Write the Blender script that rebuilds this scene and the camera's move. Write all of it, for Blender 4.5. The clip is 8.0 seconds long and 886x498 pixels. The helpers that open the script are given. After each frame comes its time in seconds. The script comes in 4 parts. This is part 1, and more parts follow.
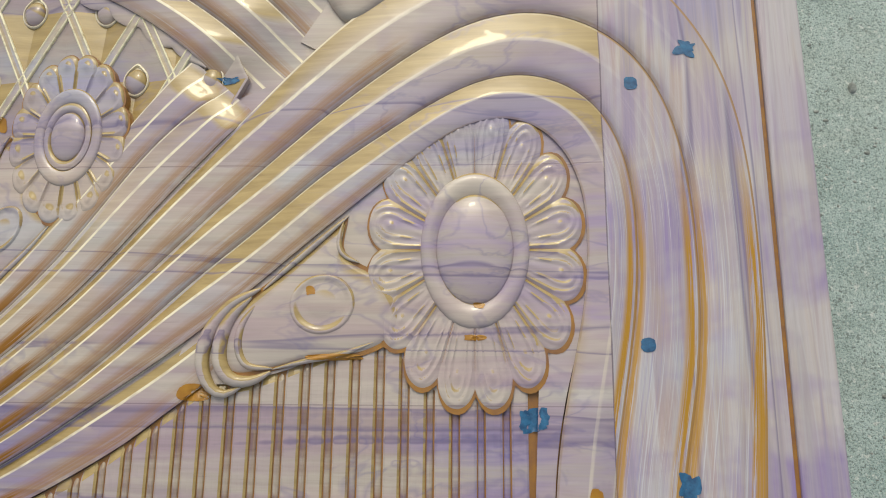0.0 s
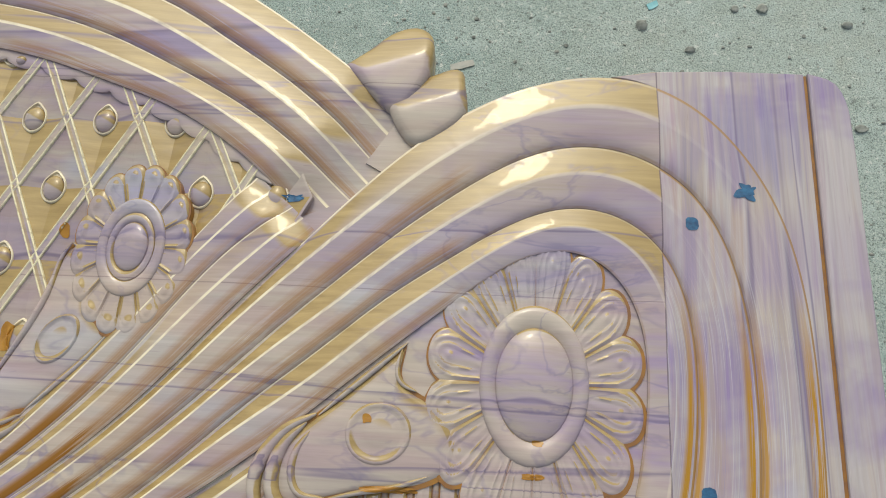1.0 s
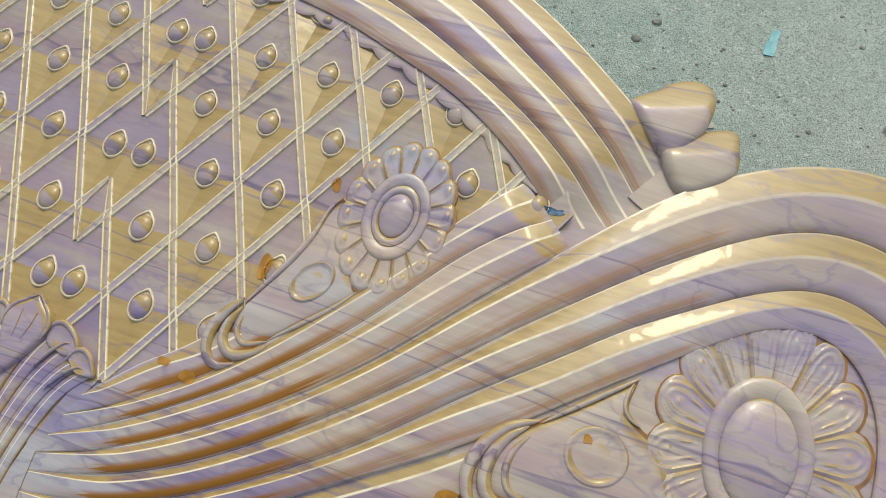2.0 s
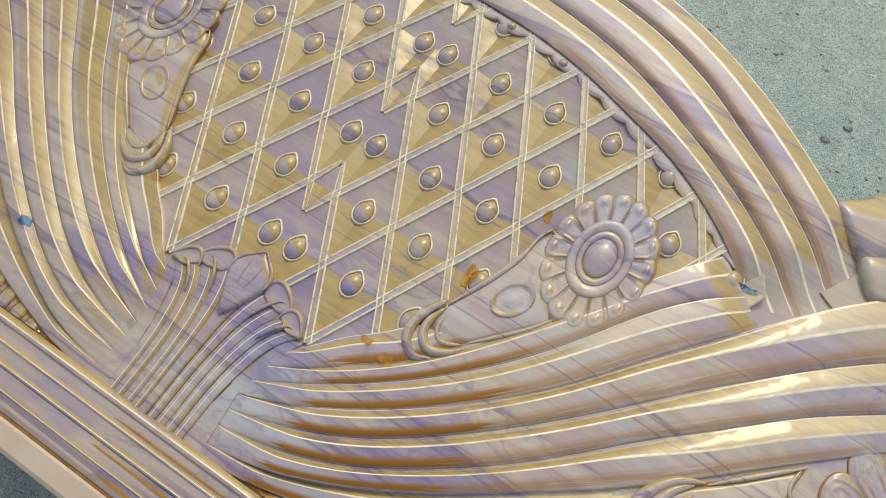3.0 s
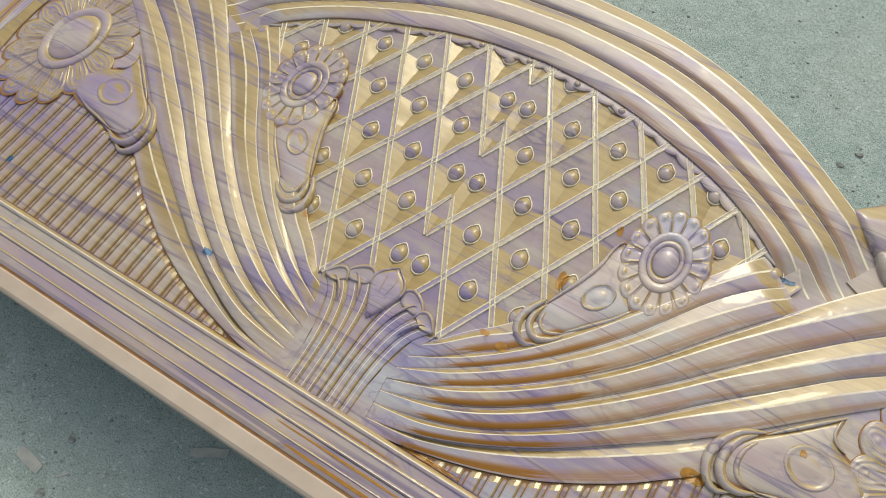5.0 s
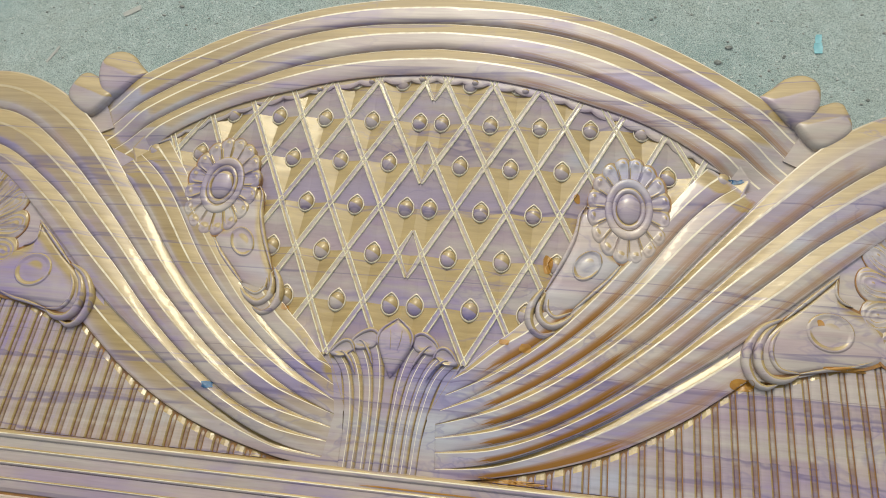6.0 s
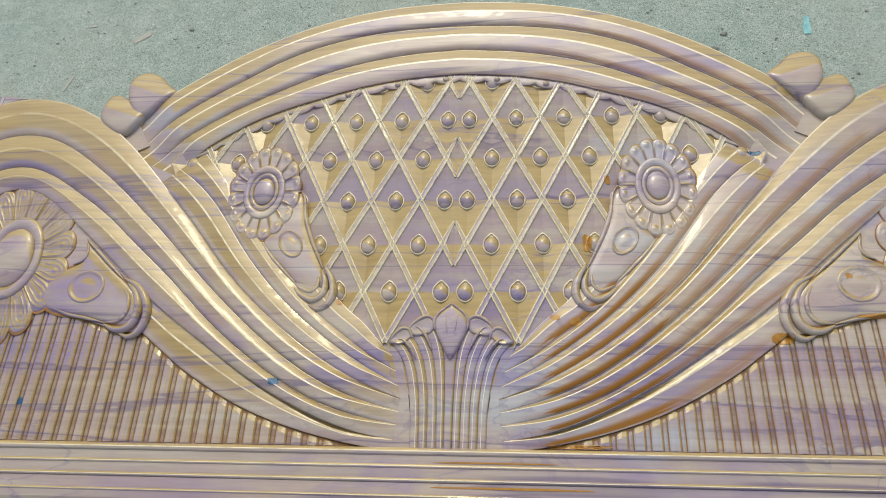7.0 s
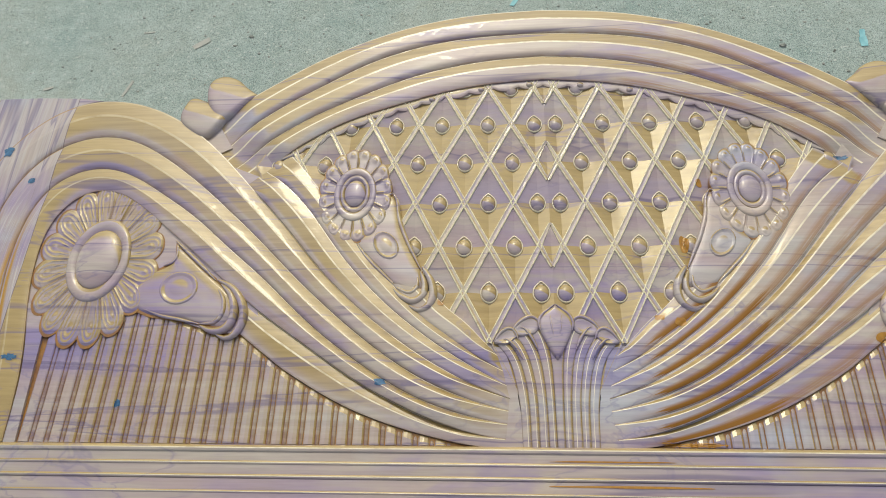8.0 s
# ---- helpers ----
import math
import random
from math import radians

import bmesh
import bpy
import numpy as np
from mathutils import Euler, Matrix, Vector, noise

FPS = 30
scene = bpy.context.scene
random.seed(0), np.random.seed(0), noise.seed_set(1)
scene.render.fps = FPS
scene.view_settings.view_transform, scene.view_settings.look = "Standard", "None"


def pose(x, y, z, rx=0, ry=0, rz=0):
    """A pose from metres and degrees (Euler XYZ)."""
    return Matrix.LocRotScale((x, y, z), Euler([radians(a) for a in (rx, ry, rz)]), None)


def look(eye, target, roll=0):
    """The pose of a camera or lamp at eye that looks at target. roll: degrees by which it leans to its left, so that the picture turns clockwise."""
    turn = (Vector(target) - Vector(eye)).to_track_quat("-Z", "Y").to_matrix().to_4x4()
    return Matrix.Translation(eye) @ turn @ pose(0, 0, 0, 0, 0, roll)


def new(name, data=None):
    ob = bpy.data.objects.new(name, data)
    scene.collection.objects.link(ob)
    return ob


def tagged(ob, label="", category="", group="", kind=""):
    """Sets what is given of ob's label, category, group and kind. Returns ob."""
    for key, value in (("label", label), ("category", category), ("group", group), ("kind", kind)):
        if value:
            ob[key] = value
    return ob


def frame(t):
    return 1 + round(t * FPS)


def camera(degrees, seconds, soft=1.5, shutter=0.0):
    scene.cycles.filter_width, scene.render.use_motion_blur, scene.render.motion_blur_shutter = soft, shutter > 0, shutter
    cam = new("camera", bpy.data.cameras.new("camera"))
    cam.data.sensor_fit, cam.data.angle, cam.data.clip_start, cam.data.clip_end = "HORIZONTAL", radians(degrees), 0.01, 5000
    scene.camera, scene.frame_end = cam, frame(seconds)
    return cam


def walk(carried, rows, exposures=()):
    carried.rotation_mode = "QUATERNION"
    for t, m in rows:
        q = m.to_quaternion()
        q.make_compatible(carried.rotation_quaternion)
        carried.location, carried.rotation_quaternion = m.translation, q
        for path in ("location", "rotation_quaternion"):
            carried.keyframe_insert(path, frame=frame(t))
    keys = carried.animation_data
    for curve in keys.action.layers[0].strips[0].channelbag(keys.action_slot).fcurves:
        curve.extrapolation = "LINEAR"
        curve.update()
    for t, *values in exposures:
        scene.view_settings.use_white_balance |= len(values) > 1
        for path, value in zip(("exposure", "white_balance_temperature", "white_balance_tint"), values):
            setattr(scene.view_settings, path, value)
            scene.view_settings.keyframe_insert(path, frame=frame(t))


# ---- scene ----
cam = camera(62.4, 8.0, soft=1.0)
PATH = [
    (0, (0.623, 0.111, 0.741), (0.52, 0.56, -1.205), -13.6),
    (0.5, (0.617, 0.161, 0.756), (0.518, 0.678, -1.174), -10.9),
    (1, (0.571, 0.169, 0.76), (0.474, 0.763, -1.147), -7.2),
    (1.5, (0.479, 0.152, 0.77), (0.309, 0.789, -1.118), -4.3),
    (2, (0.408, 0.123, 0.781), (0.148, 0.759, -1.097), -4.0),
    (2.2, (0.379, 0.111, 0.787), (0.049, 0.739, -1.083), -5.9),
    (3.3, (0.258, 0.015, 0.84), (-0.152, 0.677, -1.003), 3.7),
    (3.5, (0.254, -0.008, 0.852), (-0.214, 0.651, -0.978), 2.5),
    (4, (0.262, -0.051, 0.894), (-0.343, 0.557, -0.914), 0.9),
    (4.5, (0.261, -0.077, 0.935), (-0.368, 0.565, -0.852), -0.5),
    (5, (0.261, -0.104, 0.968), (-0.249, 0.642, -0.816), -4.0),
    (5.2, (0.231, -0.113, 0.973), (-0.187, 0.692, -0.81), -6.7),
    (6.3, (0.158, -0.121, 1.003), (-0.082, 0.743, -0.785), -11.8),
    (6.5, (0.149, -0.129, 1.012), (-0.075, 0.746, -0.772), -11.8),
    (7, (0.077, -0.177, 1.02), (-0.106, 0.732, -0.751), -11.3),
    (7.5, (0.025, -0.224, 1.016), (-0.111, 0.717, -0.743), -8.4),
    (8, (-0.081, -0.202, 1.023), (-0.202, 0.756, -0.729), -7.5),
]
walk(cam, [(t, look(eye, target, roll)) for t, eye, target, roll in PATH], [(0, -0.96, 6950, 3), (8, -0.96, 6950, 3)])

# ---- world and light ----
SUN_EL, SUN_AZ = 46.0, -5.0          # the veiled sun stands beyond the head end
world = bpy.data.worlds.new("sky")
scene.world = world
world.use_nodes = True
wn = world.node_tree.nodes
sky = wn.new("ShaderNodeTexSky")
sky.sky_type, sky.sun_disc = "NISHITA", False
sky.sun_elevation, sky.sun_rotation = radians(SUN_EL), radians(SUN_AZ)
sky.air_density, sky.dust_density, sky.ozone_density = 1.0, 5.0, 1.0
wn["Background"].inputs["Strength"].default_value = 0.315
haze = wn.new("ShaderNodeHueSaturation")      # a hazy sky, less blue than a clear one
haze.inputs["Saturation"].default_value = 0.55
world.node_tree.links.new(sky.outputs[0], haze.inputs["Color"])
world.node_tree.links.new(haze.outputs[0], wn["Background"].inputs[0])
sun = new("sun", bpy.data.lights.new("sun", "SUN"))
sun.data.energy, sun.data.angle, sun.data.color = 0.38, radians(9), (1.0, 0.89, 0.66)
sun_dir = Vector((math.sin(radians(SUN_AZ)) * math.cos(radians(SUN_EL)), math.cos(radians(SUN_AZ)) * math.cos(radians(SUN_EL)), math.sin(radians(SUN_EL))))
sun.matrix_world = look(sun_dir * 20, (0, 0, 0))


# ---- materials ----
def nodes_of(name):
    m = bpy.data.materials.new(name)
    m.use_nodes = True
    return m, m.node_tree.nodes, m.node_tree.links, m.node_tree.nodes["Principled BSDF"]


def mapped(N, L, scale, source="Object", loc=(0, 0, 0)):
    co, mp = N.new("ShaderNodeTexCoord"), N.new("ShaderNodeMapping")
    mp.inputs["Scale"].default_value, mp.inputs["Location"].default_value = scale, loc
    L.new(co.outputs[source], mp.inputs[0])
    return mp.outputs[0]


def noise_of(N, L, vec, scale, detail=4.0, rough=0.55, distort=0.0):
    n = N.new("ShaderNodeTexNoise")
    n.inputs["Scale"].default_value, n.inputs["Detail"].default_value = scale, detail
    n.inputs["Roughness"].default_value, n.inputs["Distortion"].default_value = rough, distort
    L.new(vec, n.inputs["Vector"])
    return n.outputs["Fac"]


def ramp(N, L, fac, *stops):
    r = N.new("ShaderNodeValToRGB")
    e = r.color_ramp.elements
    while len(e) < len(stops):
        e.new(0.5)
    for k, (p, c) in enumerate(stops):
        e[k].position = p
        e[k].color = (c, c, c, 1) if isinstance(c, (int, float)) else (*c, 1)
    L.new(fac, r.inputs[0])
    return r.outputs[0]


def mix(N, L, fac, a, b, kind="MIX"):
    m = N.new("ShaderNodeMix")
    m.data_type, m.blend_type = "RGBA", kind
    for sock, v in ((m.inputs[0], fac), (m.inputs[6], a), (m.inputs[7], b)):
        if isinstance(v, (int, float)):
            sock.default_value = v
        elif isinstance(v, tuple):
            sock.default_value = (*v, 1)
        else:
            L.new(v, sock)
    return m.outputs[2]


def arith(N, L, op, a, b):
    m = N.new("ShaderNodeMath")
    m.operation = op
    for sock, v in zip(m.inputs, (a, b)):
        if isinstance(v, (int, float)):
            sock.default_value = v
        else:
            L.new(v, sock)
    return m.outputs[0]


def bump(N, L, P, height, strength, dist):
    b = N.new("ShaderNodeBump")
    b.inputs["Strength"].default_value, b.inputs["Distance"].default_value = strength, dist
    L.new(height, b.inputs["Height"])
    L.new(b.outputs[0], P.inputs["Normal"])


# golden wood; also carries the warm light painted on slopes facing the head end
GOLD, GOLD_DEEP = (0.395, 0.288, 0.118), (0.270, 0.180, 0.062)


SEAM = 0.7195        # the joint between the level planks and the upright ones, both sides


def lacquered(name, pale, mauve, painted_warm=1.0, pooled=False, start=0.06, gloss=0.03, coat=1.0, edged=False, askew=0.35, left=0.05):
    """Lacquered wood: level planks, and upright ones beyond the seam. Flanks that face the head end take a golden wood
    tone with warm light from there painted in; pooled: lacquer has run together along the edges of a moulding, and
    highlights are painted on its crest."""
    m, N, L, P = nodes_of(name)
    place = N.new("ShaderNodeTexCoord")
    axes = N.new("ShaderNodeSeparateXYZ")
    L.new(place.outputs["Object"], axes.inputs[0])
    X, Y = axes.outputs[0], axes.outputs[1]
    off = arith(N, L, "ABSOLUTE", X, 0.0)
    upright = arith(N, L, "GREATER_THAN", off, SEAM)

    def both(level, stood, scale, detail, rough, distort):
        return mix(N, L, upright, noise_of(N, L, mapped(N, L, level), scale, detail, rough, distort), noise_of(N, L, mapped(N, L, stood), scale, detail, rough, distort))

    fine = both((2.2, 40, 30), (48, 2.0, 30), 3.0, 6, 0.6, 0.4)
    streak = both((1.0, 14, 8), (30, 1.0, 8), 2.2, 4, 0.6, 0.8)
    veins = both((0.55, 13, 9), (14, 0.5, 9), 1.2, 4, 0.45, 0.35)
    blot = noise_of(N, L, mapped(N, L, (1, 1, 1)), 5.0, 3, 0.5, 0.6)
    blue = noise_of(N, L, mapped(N, L, (1, 1.6, 1), loc=(3.1, 1.7, 0)), 3.6, 4, 0.6, 0.8)
    grey = noise_of(N, L, mapped(N, L, (1, 2.2, 1), loc=(7.7, 4.1, 0)), 3.0, 3, 0.5, 0.4)
    col = mix(N, L, ramp(N, L, blot, (0.35, 0.0), (0.66, 1.0)), pale, mauve)
    col = mix(N, L, ramp(N, L, streak, (0.42, 0.0), (0.62, 0.8)), col, (0.49, 0.44, 0.385))
    col = mix(N, L, arith(N, L, "MULTIPLY", upright, ramp(N, L, streak, (0.36, 0.0), (0.46, 0.85), (0.56, 0.0))), col, (0.48, 0.455, 0.475))
    col = mix(N, L, arith(N, L, "MULTIPLY", ramp(N, L, blue, (0.49, 0.0), (0.65, 1.0)), ramp(N, L, fine, (0.36, 0.25), (0.60, 1.0))), col, (0.27, 0.208, 0.385))
    col = mix(N, L, ramp(N, L, grey, (0.60, 0.0), (0.72, 0.55)), col, (0.42, 0.48, 0.60))
    col = mix(N, L, arith(N, L, "MULTIPLY", upright, ramp(N, L, streak, (0.54, 0.0), (0.66, 0.8))), col, (0.29, 0.25, 0.37))
    band = ramp(N, L, Y, (0.315, 0.0), (0.345, 0.75), (0.385, 0.55), (0.415, 0.0))
    col = mix(N, L, arith(N, L, "MULTIPLY", band, ramp(N, L, streak, (0.40, 0.15), (0.58, 1.0))), col, (0.33, 0.265, 0.41))
    # washed-out blue stains
    for cx, cy, rx, ry in ((.625, .088, .075, .026), (-.64, .125, .10, .035), (.235, .085, .085, .045), (.80, .47, .045, .060), (.06, .10, .05, .03), (-.62, .40, .06, .03), (-.12, .10, .07, .035), (.02, .195, .13, .028), (.27, .545, .12, .020), (-.22, .57, .10, .016)):
        across = arith(N, L, "POWER", arith(N, L, "ABSOLUTE", arith(N, L, "MULTIPLY", arith(N, L, "SUBTRACT", X, cx), 1 / rx), 0.0), 2.0)
        along = arith(N, L, "POWER", arith(N, L, "ABSOLUTE", arith(N, L, "MULTIPLY", arith(N, L, "SUBTRACT", Y, cy), 1 / ry), 0.0), 2.0)
        rag = arith(N, L, "ADD", arith(N, L, "ADD", across, along), arith(N, L, "MULTIPLY", arith(N, L, "SUBTRACT", streak, 0.5), 5.0))
        col = mix(N, L, ramp(N, L, arith(N, L, "MULTIPLY", rag, 0.5), (0.0, 0.62), (0.5, 0.0)), col, (0.22, 0.19, 0.39))
    glue = None
    for line in (0.128, 0.322, 0.515):
        near = arith(N, L, "LESS_THAN", arith(N, L, "ABSOLUTE", arith(N, L, "SUBTRACT", Y, line), 0.0), 0.0005)
        glue = near if glue is None else arith(N, L, "MAXIMUM", glue, near)
    col = mix(N, L, arith(N, L, "MULTIPLY", glue, arith(N, L, "MULTIPLY", arith(N, L, "SUBTRACT", 1.0, upright), 0.45)), col, (0.16, 0.11, 0.15))
    # level planks of slightly different wood, glued edge to edge
    plank = ramp(N, L, arith(N, L, "MULTIPLY_ADD", Y, 1.0), (0.0, 0.97), (0.228, 1.04), (0.422, 0.95), (0.615, 1.03))
    plank.node.color_ramp.interpolation = "CONSTANT"
    plank.node.inputs[0].links[0].from_node.inputs[2].default_value = 0.10
    col = mix(N, L, arith(N, L, "SUBTRACT", 1.0, upright), col, plank, "MULTIPLY")
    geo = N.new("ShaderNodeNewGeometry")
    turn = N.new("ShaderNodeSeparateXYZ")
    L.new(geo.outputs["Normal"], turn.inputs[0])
    # warm light from head end and right painted in gold, more on the left
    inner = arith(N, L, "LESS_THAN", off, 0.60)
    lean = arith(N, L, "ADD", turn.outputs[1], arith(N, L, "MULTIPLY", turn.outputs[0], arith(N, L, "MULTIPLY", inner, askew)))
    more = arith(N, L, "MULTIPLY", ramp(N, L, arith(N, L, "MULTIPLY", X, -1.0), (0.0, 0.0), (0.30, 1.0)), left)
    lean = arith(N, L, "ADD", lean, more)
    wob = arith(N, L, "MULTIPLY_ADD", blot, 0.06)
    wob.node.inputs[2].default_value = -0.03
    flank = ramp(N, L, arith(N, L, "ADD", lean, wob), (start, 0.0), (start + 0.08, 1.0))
    level_share = arith(N, L, "SUBTRACT", 1.0, arith(N, L, "MULTIPLY", upright, 0.88))
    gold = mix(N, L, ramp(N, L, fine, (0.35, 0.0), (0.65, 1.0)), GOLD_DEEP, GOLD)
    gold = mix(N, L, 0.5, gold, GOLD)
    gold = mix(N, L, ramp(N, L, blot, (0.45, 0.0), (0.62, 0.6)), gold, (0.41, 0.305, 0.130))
    col = mix(N, L, arith(N, L, "MULTIPLY", arith(N, L, "MULTIPLY", flank, painted_warm), level_share), col, gold)
    vein = ramp(N, L, veins, (0.462, 0.0), (0.482, 1.0), (0.492, 0.0))
    grain = ramp(N, L, fine, (0.3, 0.80), (0.7, 1.10))
    col = mix(N, L, 0.7, col, grain, "MULTIPLY")
    hair = both((5, 170, 60), (170, 5, 60), 3.0, 3, 0.6, 0.3)
    col = mix(N, L, 0.22, col, ramp(N, L, hair, (0.32, 0.80), (0.5, 1.0), (0.7, 1.12)), "MULTIPLY")
    pores = both((9, 260, 90), (260, 9, 90), 2.0, 2, 0.5, 0.2)
    col = mix(N, L, ramp(N, L, pores, (0.23, 0.30), (0.30, 0.0)), col, (0.17, 0.12, 0.16))
    col = mix(N, L, arith(N, L, "MULTIPLY", vein, 0.65), col, (0.11, 0.085, 0.20))
    # threads of blue sap that wander across the grain, thickest round the stem
    warp = noise_of(N, L, mapped(N, L, (0.8, 1.7, 1), loc=(2.2, 5.1, 0)), 10.0, 4, 0.55, 0.7)
    threads = ramp(N, L, warp, (0.478, 0.0), (0.499, 1.0), (0.503, 1.0), (0.524, 0.0))
    patchy = ramp(N, L, noise_of(N, L, mapped(N, L, (1, 1, 1), loc=(8.3, 2.9, 0)), 4.2, 2, 0.5), (0.47, 0.0), (0.60, 1.0))
    round_stem = arith(N, L, "MULTIPLY", ramp(N, L, off, (0.10, 1.0), (0.26, 0.0)), ramp(N, L, Y, (0.02, 0.0), (0.05, 1.0), (0.14, 1.0), (0.20, 0.0)))
    patchy = arith(N, L, "MAXIMUM", patchy, round_stem)
    col = mix(N, L, arith(N, L, "MULTIPLY", arith(N, L, "MULTIPLY", threads, patchy), arith(N, L, "SUBTRACT", 0.30, arith(N, L, "MULTIPLY", upright, 0.24))), col, (0.11, 0.10, 0.27))
    joint = arith(N, L, "LESS_THAN", arith(N, L, "ABSOLUTE", arith(N, L, "SUBTRACT", off, SEAM), 0.0), 0.0006)
    col = mix(N, L, arith(N, L, "MULTIPLY", joint, 0.7), col, (0.10, 0.07, 0.10))
    if pooled:
        sep = N.new("ShaderNodeSeparateXYZ")
        L.new(place.outputs["UV"], sep.inputs[0])
        low = ramp(N, L, sep.outputs[0], (0.70, 0.0), (0.84, 1.0), (0.95, 1.0), (0.965, 0.0))
        runs = noise_of(N, L, mapped(N, L, (5.0, 3.2, 1), "UV"), 1.0, 5, 0.65, 0.3)
        thin = noise_of(N, L, mapped(N, L, (20.0, 2.4, 1), "UV"), 1.0, 5, 0.7, 0.15)
        spread = noise_of(N, L, mapped(N, L, (1, 1, 1), loc=(0.4, 9.2, 0)), 3.0, 2, 0.5)
        right = ramp(N, L, arith(N, L, "MULTIPLY_ADD", X, 1.0), (0.50, 0.0), (0.62, 1.0))
        right.node.inputs[0].links[0].from_node.inputs[2].default_value = 0.5
        where = mix(N, L, right, ramp(N, L, spread, (0.56, 0.0), (0.66, 0.7)), ramp(N, L, spread, (0.29, 0.0), (0.38, 1.0)))
        pool = arith(N, L, "MULTIPLY", low, arith(N, L, "MULTIPLY", ramp(N, L, runs, (0.37, 0.0), (0.44, 1.0)), where))
        pool = arith(N, L, "MULTIPLY", pool, ramp(N, L, thin, (0.36, 0.55), (0.52, 1.0)))
        pool = arith(N, L, "MULTIPLY", pool, ramp(N, L, off, (0.08, 0.0), (0.12, 0.6), (0.54, 0.6), (0.56, 0.0)))
        high = ramp(N, L, sep.outputs[0], (0.0, 1.0), (0.20, 1.0), (0.29, 0.0), (0.86, 0.0), (0.93, 0.9))
        broad = noise_of(N, L, mapped(N, L, (9.0, 3.5, 1), "UV", loc=(1, 4, 0)), 1.0, 6, 0.7, 0.1)
        foot = ramp(N, L, Y, (0.00, 0.8), (0.12, 1.0), (0.25, 1.0), (0.34, 0.0))
        post = arith(N, L, "MULTIPLY", arith(N, L, "MULTIPLY", high, upright), arith(N, L, "MULTIPLY", foot, ramp(N, L, broad, (0.43, 0.0), (0.47, 1.0))))
        drag = noise_of(N, L, mapped(N, L, (45.0, 4.0, 1), "UV", loc=(3, 1, 0)), 1.0, 4, 0.7, 0.1)
        below = arith(N, L, "MULTIPLY", upright, ramp(N, L, Y, (0.28, 1.0), (0.40, 0.0)))
        col = mix(N, L, arith(N, L, "MULTIPLY", below, ramp(N, L, drag, (0.55, 0.0), (0.63, 0.55))), col, (0.58, 0.60, 0.66))
        col = mix(N, L, arith(N, L, "MULTIPLY", below, ramp(N, L, drag, (0.36, 0.55), (0.44, 0.0))), col, (0.27, 0.25, 0.45))
        post = arith(N, L, "MULTIPLY", post, ramp(N, L, drag, (0.34, 0.25), (0.46, 1.0)))
        col = mix(N, L, post, col, (0.43, 0.225, 0.018))
        col = mix(N, L, pool, col, (0.31, 0.138, 0.012))
        solid = ramp(N, L, off, (0.080, 0.0), (0.150, 1.0), (0.19, 0.9), (0.32, 0.0))
        solid = arith(N, L, "ADD", solid, arith(N, L, "MULTIPLY", arith(N, L, "SUBTRACT", runs, 0.5), 1.8))
        solid = arith(N, L, "MULTIPLY", ramp(N, L, solid, (0.46, 0.0), (0.54, 1.0)), arith(N, L, "MULTIPLY", right, ramp(N, L, thin, (0.30, 0.6), (0.42, 1.0))))
        solid = arith(N, L, "MULTIPLY", solid, arith(N, L, "MULTIPLY", low, ramp(N, L, Y, (0.20, 1.0), (0.26, 0.0))))
        col = mix(N, L, solid, col, (0.27, 0.115, 0.010))
        # highlights painted in cream along the crest and the lip
        breakup = noise_of(N, L, mapped(N, L, (3.0, 30.0, 1), "UV"), 1.0, 3, 0.6)
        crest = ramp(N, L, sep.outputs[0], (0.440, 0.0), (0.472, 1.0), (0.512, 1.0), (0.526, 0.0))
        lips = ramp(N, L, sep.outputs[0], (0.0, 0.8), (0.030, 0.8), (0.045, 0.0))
        painted_glint = arith(N, L, "MULTIPLY", arith(N, L, "MAXIMUM", crest, lips), ramp(N, L, breakup, (0.32, 0.35), (0.50, 1.0)))
        painted_glint = arith(N, L, "MULTIPLY", painted_glint, arith(N, L, "SUBTRACT", 1.0, arith(N, L, "MULTIPLY", upright, 0.8)))
        painted_glint = arith(N, L, "MULTIPLY", painted_glint, ramp(N, L, off, (0.46, 1.0), (0.58, 0.30)))
        col = mix(N, L, painted_glint, col, (0.80, 0.735, 0.56))
        rim = arith(N, L, "MULTIPLY", upright, ramp(N, L, sep.outputs[0], (0.0, 0.85), (0.03, 0.85), (0.05, 0.0)))
        col = mix(N, L, rim, col, (0.33, 0.19, 0.06))
        stain = ramp(N, L, sep.outputs[0], (0.955, 0.0), (0.975, 0.45), (1.0, 0.45))
        col = mix(N, L, arith(N, L, "MULTIPLY", stain, ramp(N, L, breakup, (0.36, 0.2), (0.56, 1.0))), col, (0.24, 0.135, 0.055))
    if edged:
        sep = N.new("ShaderNodeSeparateXYZ")
        L.new(place.outputs["UV"], sep.inputs[0])
        breakup = noise_of(N, L, mapped(N, L, (1, 1, 1)), 120.0, 3, 0.6)
        # cream highlights painted along both edges of a lattice bar
        edge = ramp(N, L, sep.outputs[0], (0.0, 1.0), (0.17, 1.0), (0.27, 0.0), (0.73, 0.0), (0.83, 1.0))
        col = mix(N, L, arith(N, L, "MULTIPLY", edge, ramp(N, L, breakup, (0.34, 0.25), (0.50, 1.0))), col, (0.80, 0.745, 0.53))
    L.new(col, P.inputs["Base Color"])
    P.inputs["Coat Weight"].default_value, P.inputs["Coat Roughness"].default_value = coat, gloss
    P.inputs["Coat IOR"].default_value = 1.5
    P.inputs["Specular IOR Level"].default_value = 0.15
    L.new(mix(N, L, fine, (0.52, 0.52, 0.52), (0.66, 0.66, 0.66)), P.inputs["Roughness"])
    bump(N, L, P, fine, 0.10, 0.0010)
    # the lacquer lies in uneven waves over the wood
    wet = noise_of(N, L, mapped(N, L, (1, 1, 1), loc=(1.3, 6.2, 0)), 24.0, 2, 0.45, 0.5)
